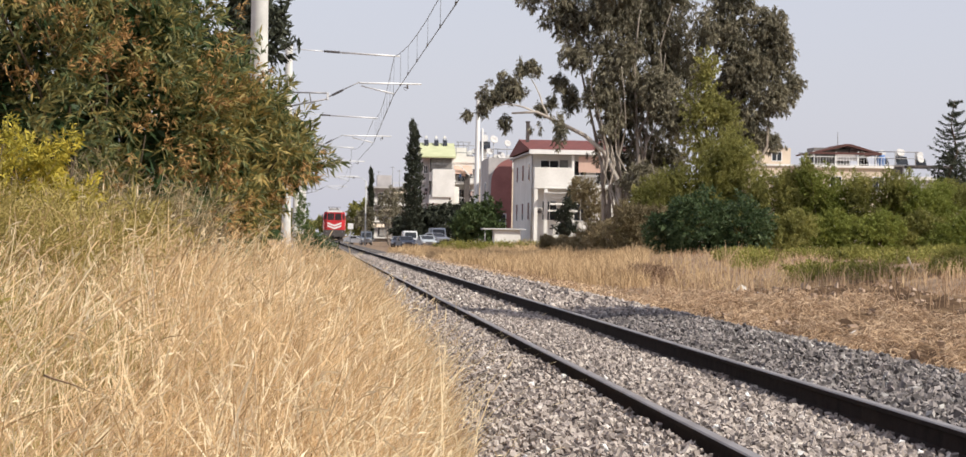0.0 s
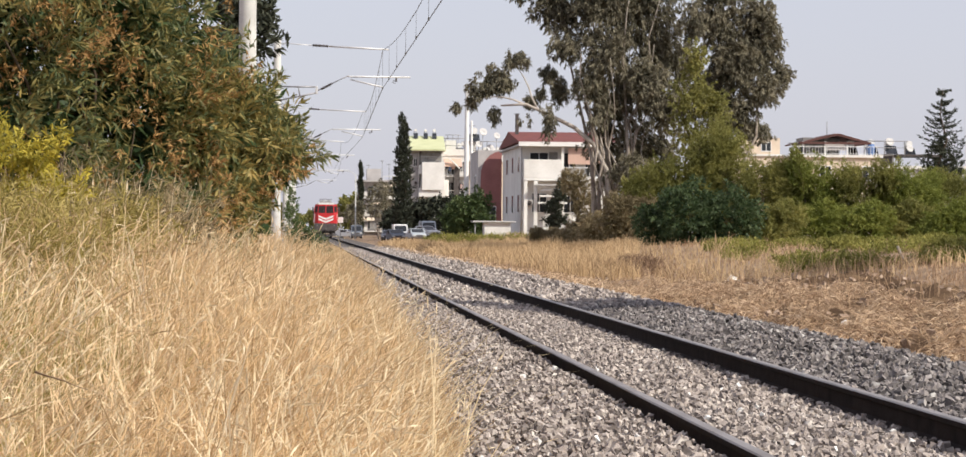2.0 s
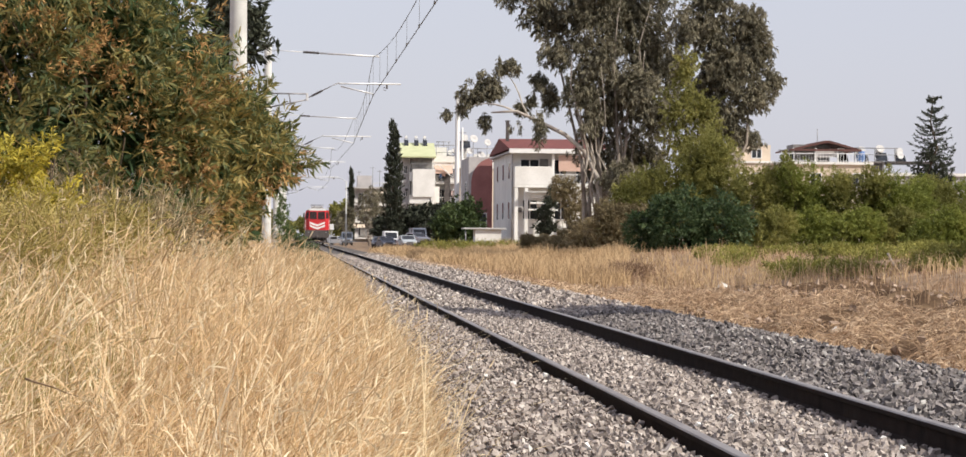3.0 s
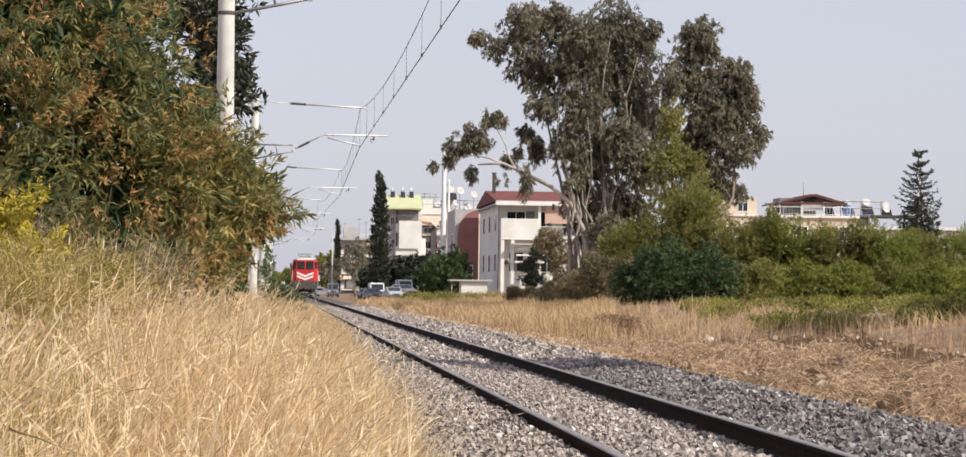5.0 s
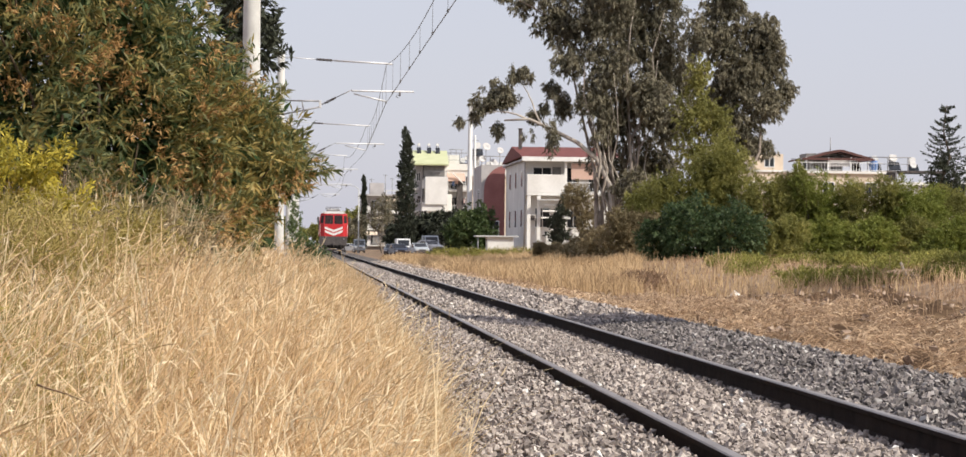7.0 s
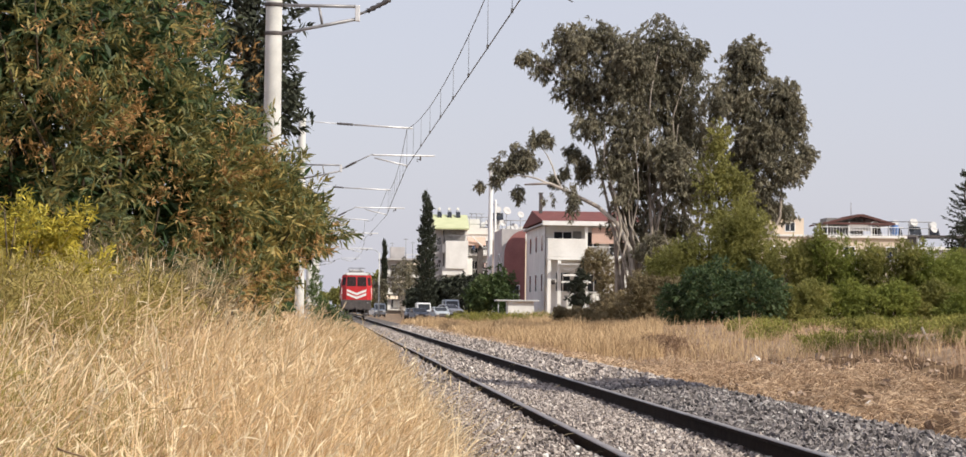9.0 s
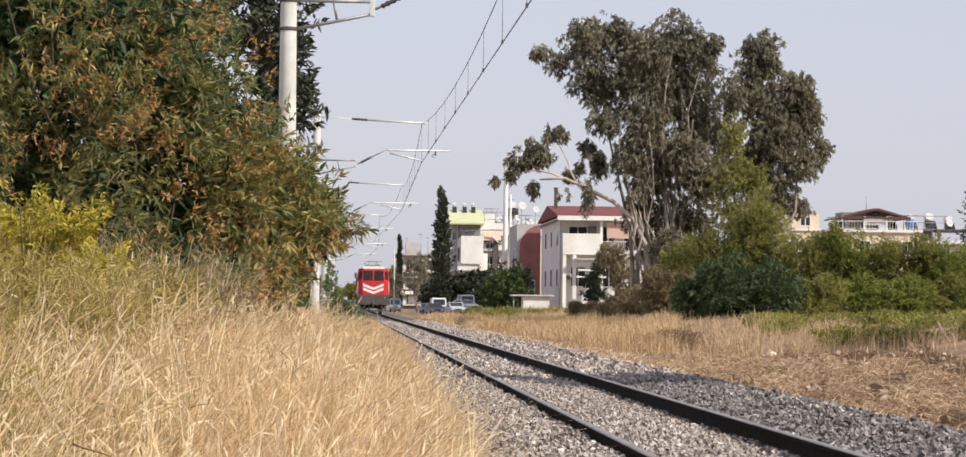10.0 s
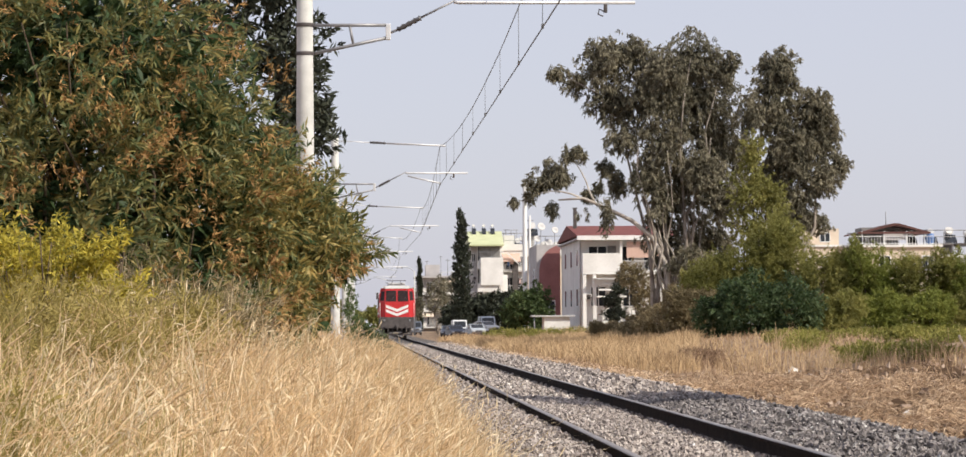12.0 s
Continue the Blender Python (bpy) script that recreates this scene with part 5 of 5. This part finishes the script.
def maroon_house():
    t = thing("maroon_house", "house with a maroon end wall and grey parapet", "house")
    part("wall", Shape().box(17.0, 19.3, 269.1, 282, 0, 8.8), "wall_grey", t, "weathered grey end wall")
    arc = [(17.25, 0.1), (19.3, 0.1), (19.3, 8.75)] + [(19.3 - 2.05 * math.sin(a), 6.3 + 2.45 * math.cos(a)) for a in np.linspace(0.15, 1.5708, 8)]
    part("painted_field", Shape().prism(arc, 269.06, 269.1), "wall_maroon", t, "maroon painted field with a rounded top")
    side_window(t, 272, 273.4, 5, 6.5, 17.0)
    window(t, 17.6, 18.8, 1.8, 3.4, 269.06)


def shed():
    t = thing("shed", "small whitewashed block shed with a flat sheet roof", "shed")
    z = 0.25
    part("wall", Shape().box(15.3, 17.5, 233, 235.5, z, z + 1.45, 0.02), "wall_white", t)
    part("roof", Shape().box(14.3, 17.9, 232.7, 235.8, z + 1.45, z + 1.58, 0.02), "roof_grey", t, "flat grey overhanging sheet")
    part("post", Shape().tube([(14.5, 233, z - 0.3), (14.5, 233, z + 1.45)], 0.05, 6), "steel", t)


def green_roof_house():
    t = thing("green_roof_house", "white four-storey apartment house with a lime green roof", "apartment house")
    x0, x1, y = 15.0, 19.3, 380.0
    part("wall", Shape().box(x0 + 0.9, x1, y + 1.5, y + 14, 0, 12.0), "wall_white", t)
    part("stairwell", Shape().box(x0, x0 + 0.9, y + 2.2, y + 14, 0, 12.0), "wall_grey", t)
    part("roof", Shape().side_prism([(y - 0.3, 11.9), (y - 0.3, 12.1), (y + 6, 14.1), (y + 14, 12.0), (y + 14, 11.9)], x0 - 0.3, x1 + 0.2), "roof_green", t, "lime green sloping roof")
    for z in (2.6, 5.6, 8.7):
        slab = part("balcony", Shape().box(x0 + 0.9, x1 - 0.4, y, y + 1.5, z, z + 0.2), "wall_white", t)
        part("parapet", Shape().box(x0 + 0.9, x1 - 0.4, y, y + 0.12, z + 0.2, z + 1.2), "wall_white", slab)
        window(t, x0 + 1.3, x0 + 2.5, z + 0.4, z + 2.3, y + 1.5), window(t, x0 + 2.9, x0 + 3.9, z + 1.0, z + 2.3, y + 1.5)
        window(t, x0 + 0.15, x0 + 0.75, z + 1.0, z + 2.2, y + 2.2)
    part("stair_block", Shape().box(x0 + 1.3, x1 + 0.1, y - 0.3, y - 0.004, 6.5, 10.3, 0.02), "wall_white", t, "blank white balcony front")
    # a dark grey panel is put in for the loggia's shade
    part("loggia", Shape().box(x0 + 1.0, x1 - 0.3, y + 1.35, y + 1.42, 10.2, 11.85), "shutter", t, "dark panel standing for the shade in the top loggia")
    for z in (5.4, 8.5):
        part("side_band", Shape().box(x0 - 0.25, x0 + 0.5, y + 1.9, y + 2.19, z, z + 0.35), "wall_white", t)
    part("pipe", Shape().tube([(x0 + 1.05, y + 1.3, 0.5), (x0 + 1.05, y + 1.3, 11.8)], 0.09, 8), "dark_metal", t)
    railing(t, x0 + 1.0, x1, y + 0.2, 10.3, 0.8, "steel")
    air_unit(t, x0 + 0.45, y + 2.2, 7.2)
    for x in (x0 + 0.6, x0 + 2.0, x0 + 3.2):
        water_tank(x, y + 6, 13.6, 0.5)
    n = thing("apartment_house", "white flat-roofed apartment house with cluttered balconies", "apartment house")
    x0, x1, y = 19.4, 23.2, 384.0
    part("wall", Shape().box(x0, x1, y + 1.4, y + 13, 0, 11.6), "wall_white", n)
    part("roof_parapet", Shape().box(x0 - 0.1, x1 + 0.1, y + 1.2, y + 1.4, 11.4, 12.3), "wall_white", n)
    part("roof_room", Shape().box(x0 + 0.4, x0 + 2.0, y + 4, y + 8, 11.6, 13.6), "wall_white", n)
    for z in (2.4, 5.4, 8.4):
        slab = part("balcony", Shape().box(x0 + 0.3, x1 - 0.2, y, y + 1.4, z, z + 0.2), "wall_grey", n)
        railing(slab, x0 + 0.3, x1 - 0.2, y + 0.05, z + 0.2)
        window(n, x0 + 0.6, x0 + 1.7, z + 0.3, z + 2.3, y + 1.4), window(n, x0 + 2.2, x0 + 3.3, z + 0.8, z + 2.2, y + 1.4)
    part("awning", Shape().side_prism([(y - 0.6, 9.9), (y + 1.4, 11.0), (y + 1.4, 10.9), (y - 0.6, 9.8)], x0 + 0.1, x1 - 1.2), "wall_pink", n)
    # solid dark box in place of the shade between the balconies
    part("dark_gap_box", Shape().box(20.9, 21.7, y - 0.05, y + 1.4, 5.4, 9.9), "dark_metal", n, "dark box standing for the shaded gap between the balconies")
    part("tilted_awning", Shape().prism([(20.1, 11.15), (21.65, 9.7), (21.65, 9.5), (20.1, 10.95)], y - 0.9, y - 0.1), "white_paint", n, "white tilted awning")
    part("side_panel", Shape().box(19.45, 20.2, y - 0.2, y - 0.05, 5.4, 8.0), "wall_white", n)
    air_unit(n, 22.6, y + 1.4, 6.6), air_unit(n, 19.9, y + 1.4, 9.4)
    washing(20.1, 21.2, y - 0.25, 10.0), washing(21.7, 23.0, y - 0.25, 7.4)
    roof_frame(19.8, 22.8, y + 1.6, 11.6, 2.2), roof_frame(20.4, 21.9, y + 8, 11.6, 2.9)
    water_tank(21.9, y + 5, 11.6, 0.9), water_tank(23.0, y + 3, 11.6, 0.9)
    dish(22.4, y + 2, 11.6, 0.5, 0.6), dish(22.9, y + 1.3, 12.3, 0.45)
    # flat roofs behind the maroon house with tanks and dishes
    o = thing("flat_roof_house", "cream flat-roofed house crowded with tanks and dishes", "house")
    part("wall", Shape().box(19.5, 24.5, 325, 337, 0, 9.2), "wall_cream", o)
    part("roof_parapet", Shape().box(19.4, 24.6, 324.8, 325, 9.1, 9.9), "wall_white", o)
    # upright dark strip set flat against the parapet
    part("dark_sheet", Shape().box(19.85, 20.5, 324.7, 324.8, 7.3, 10.1), "dark_metal", o)
    part("roof_room", Shape().box(19.5, 20.4, 327, 330, 9.2, 11.5), "wall_white", o)
    roof_frame(19.7, 23.6, 326.4, 9.2, 2.3)
    for x, big in ((20.2, 1.0), (21.6, 1.1), (23.0, 1.0), (23.9, 0.9)):
        water_tank(x, 328, 9.2 if x > 20.4 else 11.5, big)
    dish(21.07, 325.4, 9.2, 0.5, 2.6), dish(22.7, 325.4, 9.2, 0.42, 2.3)
    dish(20.6, 325.6, 9.2, 0.42, 1.3), dish(20.9, 325.5, 9.2, 0.42, 0.3), dish(22.0, 326, 9.2, 0.5, 0.7)


def grey_flats():
    t = thing("apartment_house", "weathered grey apartment block with open balconies", "apartment house")
    x0, x1, y = 9.6, 16.6, 480.0
    part("wall", Shape().box(x0 + 1.2, x1, y + 2, y + 14, 0, 9.6), "wall_grey", t)
    part("wing", Shape().box(x0, x0 + 1.2, y + 3, y + 14, 0, 9.2), "wall_white", t)
    part("roof_slab", Shape().box(x0 - 0.4, x1 + 0.3, y - 0.2, y + 14, 9.3, 9.6), "wall_grey", t)
    part("roof_room", Shape().box(x0 + 1.5, x0 + 4.0, y + 3, y + 8, 9.6, 11.6), "wall_grey", t)
    for z in (0.6, 3.4, 6.3):
        slab = part("balcony", Shape().box(x0, x1, y, y + 2, z, z + 0.22), "wall_white", t)
        part("parapet", Shape().box(x0, x0 + 1.6, y, y + 0.12, z + 0.2, z + 1.2), "wall_white", slab)
        part("parapet", Shape().box(x1 - 2.5, x1, y, y + 0.12, z + 0.2, z + 1.2), "wall_white", slab)
        for k in range(3):
            window(t, x0 + 1.7 + 1.8 * k, x0 + 2.7 + 1.8 * k, z + 0.5, z + 2.3, y + 2)
    part("terrace_rail", Shape().box(x0 + 4.2, x1, y, y + 0.1, 10.2, 10.3).box(x0 + 4.2, x0 + 4.3, y, y + 0.1, 9.6, 10.2).box(x1 - 0.1, x1, y, y + 0.1, 9.6, 10.2), "wall_white", t)
    for k, z in enumerate((1.0, 3.8, 6.7)):
        part("shutter", Shape().box(x0 + 2.0 + 1.6 * k, x0 + 4.4 + 0.7 * k, y + 1.0, y + 1.06, z, z + 2.2), "shutter", t)
        part("awning", Shape().side_prism([(y - 0.8, z + 1.6), (y, z + 2.1), (y, z + 2.0), (y - 0.8, z + 1.5)], x0 + 0.8 + 1.7 * k, x0 + 2.8 + 1.7 * k), "wall_cream", t)
    for x, top in ((11.4, 12.4), (13.8, 13.2), (15.0, 12.6)):
        part("aerial", Shape().tube([(x, y + 4, 9.6), (x, y + 4, top)], 0.05, 5).tube([(x - 0.4, y + 4, top - 0.2), (x + 0.4, y + 4, top - 0.2)], 0.04, 5), "steel", t)


def roof_terrace_houses():
    y = 280.0
    t = thing("cream_house", "cream house with a roof terrace under a dark red canopy", "house")
    part("wall", Shape().box(49.6, 58.9, y, y + 12, 0, 8.9), "wall_cream", t)
    part("roof_slab", Shape().box(49.4, 59.1, y - 0.3, y + 12, 8.75, 9.0), "wall_white", t)
    part("canopy", Shape().prism([(50.6, 10.25), (54.2, 11.2), (54.8, 11.2), (58.0, 10.3), (58.0, 10.15), (54.5, 11.0), (50.6, 10.1)], y + 0.5, y + 9), "roof_brown", t, "dark red-brown pitched canopy")
    part("canopy_board", Shape().box(50.6, 58.0, y + 0.42, y + 0.5, 10.12, 10.34), "roof_brown", t)
    for x in (51.0, 53.3, 55.6, 57.7):
        part("canopy_post", Shape().box(x - 0.08, x + 0.08, y + 0.6, y + 0.76, 9.0, 10.4), "white_paint", t)
    railing(t, 51.0, 58.8, y + 0.2, 9.0, 0.9)
    # The canopy's shade is put into this room's dark colour
    part("terrace_room", Shape().box(51.6, 55.4, y + 4, y + 8, 9.0, 10.9), "shutter", t, "room under the canopy, coloured dark as shade")
    part("blind", Shape().box(53.4, 55.5, y + 0.8, y + 0.85, 9.5, 10.3), "wall_grey", t)
    roof_frame(57.4, 61.6, y + 1.0, 9.0, 1.5), roof_frame(49.8, 51.6, y + 1.0, 9.0, 1.2)
    part("aerial", Shape().tube([(53.9, y + 3, 11.0), (53.9, y + 3, 12.5)], 0.04, 5), "steel", t)
    for x in (50.4, 52.6, 55.0, 57.0):
        window(t, x, x + 1.2, 6.4, 7.9, y), window(t, x, x + 1.2, 2.8, 4.3, y)
    window(t, 50.0, 51.0, 9.1, 9.9, y + 0.3)
    a = thing("cream_house", "cream rendered house with a stepped flat roof", "house")
    part("wall", Shape().box(44.4, 49.4, y + 3, y + 13, 0, 9.0), "wall_cream", a)
    part("stair_room", Shape().box(45.6, 49.2, y + 4, y + 9, 9.0, 10.8), "wall_cream", a)
    part("roof_slab", Shape().box(44.2, 49.5, y + 2.8, y + 13, 8.9, 9.1), "wall_white", a)
    window(a, 47.2, 48.3, 9.4, 10.4, y + 4), window(a, 45.0, 46.2, 6.4, 7.9, y + 3), window(a, 47.2, 48.4, 6.4, 7.9, y + 3)
    b = thing("grey_house", "grey flat-roofed house with tanks on its roof", "house")
    part("wall", Shape().box(59.1, 70, y + 2, y + 14, 0, 7.9), "wall_grey", b)
    part("roof_slab", Shape().box(59.0, 70.2, y + 1.7, y + 14, 7.7, 8.0), "wall_white", b)
    part("upper_room", Shape().box(59.1, 60.9, y + 3, y + 9, 8.0, 9.2), "wall_grey", b)
    part("dark_canopy", Shape().box(61.0, 66, y + 2.2, y + 8, 9.0, 9.2).box(61.2, 61.35, y + 2.4, y + 2.55, 8.0, 9.0).box(65.4, 65.55, y + 2.4, y + 2.55, 8.0, 9.0), "dark_metal", b)
    for x in (60.5, 62.6, 64.8):
        window(b, x, x + 1.2, 5.2, 6.7, y + 2)
    part("dark_opening", Shape().box(59.3, 60.7, y + 2.94, y + 3.0, 8.1, 9.0), "dark_metal", b)
    water_tank(56.4, y + 3, 9.0, 0.8), water_tank(58.2, y + 2, 9.0, 1.0), water_tank(60.6, y + 4, 9.2, 1.0), water_tank(62.6, y + 4, 9.0, 0.9)
    dish(60.4, y + 3.4, 9.2, 0.4, 0.7), dish(62.5, y + 3, 9.2, 0.4)
    c = thing("water_barrel", "blue plastic water barrel on the terrace", "barrel")
    part("body", Shape().lathe(58.0, y + 0.8, [(0.35, 9.0), (0.42, 9.1), (0.44, 9.9), (0.36, 10.15)], 16), "blue", c)


# ---- roadside ----
def car(x, y, kind="car", paint="car_white", turn=0.0):
    z = float(ground_z(x, y))
    van = kind == "van"
    t = thing("van" if van else "parked_car", ("white panel van parked under the trees" if paint == "car_white" else "pale silver van under the trees" if paint == "car_silver" else "dark grey van parked under the trees") if van else
              ("white parked car facing the railway" if paint == "car_white" else "dark blue-grey parked car"), "van" if van else "car", "parked cars", at=(x, y, z))
    t.rotation_euler = (0, 0, radians(turn))
    h, hood = (2.1, 1.15) if van else (1.45, 0.85)
    if van:
        side = [(-0.0, 0.3), (0.0, 0.9), (0.75, 1.15), (1.35, 2.0), (1.6, 2.1), (4.9, 2.1), (5.0, 0.3)]
    else:
        side = [(0.0, 0.3), (0.0, 0.7), (0.2, 0.82), (1.15, 0.95), (1.95, 1.42), (3.1, 1.45), (3.8, 1.0), (4.2, 0.92), (4.25, 0.3)]
    s = Shape().side_prism(side, -0.86, 0.86)
    bmesh.ops.bevel(s.bm, geom=list(s.bm.edges), offset=0.07, segments=2, affect="EDGES")
    part("body", s, paint, t)
    if van:
        part("windscreen", Shape().side_prism([(0.78, 1.2), (1.28, 1.92), (1.33, 1.9), (0.83, 1.17)], -0.72, 0.72), "glass", t)
    else:
        part("windscreen", Shape().side_prism([(1.16, 1.0), (1.88, 1.40), (1.92, 1.36), (1.22, 0.94)], -0.70, 0.70), "glass", t)
    for sx in (-1, 1):
        part("side_window", Shape().box(min(sx * 0.80, sx * 0.875), max(sx * 0.80, sx * 0.875), 1.7, 2.9 if not van else 2.4, h * 0.68, h * 0.92), "glass", t)
        part("headlight", Shape().box(sx * 0.62 - 0.16, sx * 0.62 + 0.16, -0.03, 0.1, hood * 0.66, hood * 0.84, 0.02), "galvanised", t)
        part("mirror", Shape().box(sx * 0.98 - 0.1, sx * 0.98 + 0.1, 1.25, 1.4, h * 0.62, h * 0.72, 0.02), "dark_metal", t)
        for yy in (0.85, 3.5 if not van else 4.0):
            w = part("wheel", Shape().tube([(sx * 0.76 - 0.1, yy, 0.31), (sx * 0.76 + 0.1, yy, 0.31)], 0.31, 18), "tyre", t)
            part("rim", Shape().tube([(sx * 0.87 - 0.01, yy, 0.31), (sx * 0.87 + 0.01, yy, 0.31)], 0.19, 14), "galvanised", w)
    part("bumper", Shape().box(-0.84, 0.84, -0.06, 0.08, 0.3, 0.52, 0.03), "dark_metal", t)
    part("grille", Shape().box(-0.4, 0.4, -0.03, 0.02, hood * 0.62, hood * 0.8), "dark_metal", t)


def cars():
    car(13.7, 325, "car", "car_silver", 6), car(15.6, 340, "van", "car_silver", 4), car(16.0, 333, "car", "car_white", 30)
    car(12.2, 343, "van", "car_white", 2), car(10.6, 346, "car", "car_grey", -8), car(11.6, 335, "car", "car_grey", 8), car(9.0, 450, "car", "car_white", 60), car(8.4, 430, "van", "car_grey", 0)


def poles():
    for x, y, top, r in ((15.8, 268.0, 15.0, 0.19), (17.0, 280.0, 12.1, 0.11)):
        t = thing("utility_pole", "pale tapered concrete utility pole", "pole")
        part("shaft", Shape().lathe(x, y, [(r * 1.5, -0.5), (r * 1.4, 1), (r, top - 0.2), (r * 0.9, top)], 14), "white_paint", t)
        part("bracket", Shape().tube([(x - 0.4, y, top - 0.5), (x + 0.4, y, top - 0.5)], 0.03, 6), "steel", t)
    t = thing("street_lamp", "tall grey street lamp with one arm", "street lamp")
    x, y = 7.6, 400.0
    part("pole", Shape().lathe(x, y, [(0.12, -0.4), (0.11, 1), (0.06, 8.9)], 12), "concrete", t)
    part("arm", Shape().tube([(x, y, 8.8), (x - 0.6, y, 9.3), (x - 1.9, y, 9.45)], 0.04, 8), "galvanised", t)
    part("lamp_head", Shape().box(x - 2.7, x - 1.8, y - 0.2, y + 0.2, 9.35, 9.55, 0.05), "galvanised", t)
    s = thing("marker_board", "white square railway marker board on a post", "sign")
    part("post", Shape().tube([(4.95, 362, -0.5), (4.95, 362, 2.5)], 0.05, 8), "steel", s)
    part("board", Shape().box(4.6, 5.3, 361.9, 361.95, 1.85, 2.6, 0.01), "white_paint", s)


def litter():
    for x, y, r in ((11.2, 71.5, 0.12), (10.4, 64, 0.07), (7.9, 40, 0.05)):
        me = rocks("litter", np.zeros((1, 3)), 1.0, "litter")
        o = new("plastic_bag", me)
        o.location, o.scale = (x, y, float(ground_z(x, y) + bank(x, y)) + r * 0.6), (r * 1.2, r, r)
        tagged(o, "crumpled white plastic bag in the dry grass", "litter", "litter")
    mats = [rocks("rock", np.zeros((1, 3)), 1.0, "clod") for _ in range(5)]
    for k in range(60):
        y = random.uniform(28, 75)
        x = 6.6 + random.random() * 0.075 * y
        r = random.uniform(0.03, 0.075)
        o = new("rock", mats[k % 5])
        o.location, o.scale, o.rotation_euler = (x, y, float(ground_z(x, y) + bank(x, y)) + 0.05 + r * 0.3), (r, r, r * 0.7), (0.4 * k, 1.3 * k, 2.1 * k)
        tagged(o, "loose pale rock in the dry grass", "rock", "rocks")
    k = new("stake", Shape().tube([(17.55, 80, float(ground_z(17.5, 80)) - 0.1), (17.35, 80, 0.66)], [0.05, 0.04], 8).mesh("stake", "bark_pale"))
    tagged(k, "leaning pale wooden stake among the weeds", "stake")
    b = new("dead_branch", branchy((-0.78, 8.2, 0.60), [(-0.62, 8.15, 0.55)], 0.004).mesh("dead_branch", "bark_brown"))
    tagged(b, "brown dead branch caught in the grass", "branch")


loco = locomotive()
ground(), track_bed(), overhead_line()
wattle(), dark_conifer(), gum_trees(), hedge(), araucaria(), shade_trees(), far_trees()
cypress(12.7, 352, 15.4, 1.4), cypress(9.9, 475, 12.4, 0.5)
white_house(), maroon_house(), shed(), green_roof_house(), grey_flats(), roof_terrace_houses()
cars(), poles(), litter()
verge_grass(), right_grass(), soil_patch()
track(), ballast()


def motions():
    walk(loco, [(t, pose(TRACK_X, 368 - 11.67 * t, 0)) for t in (0.0, 4.0, 8.0, 12.0)])


motions()
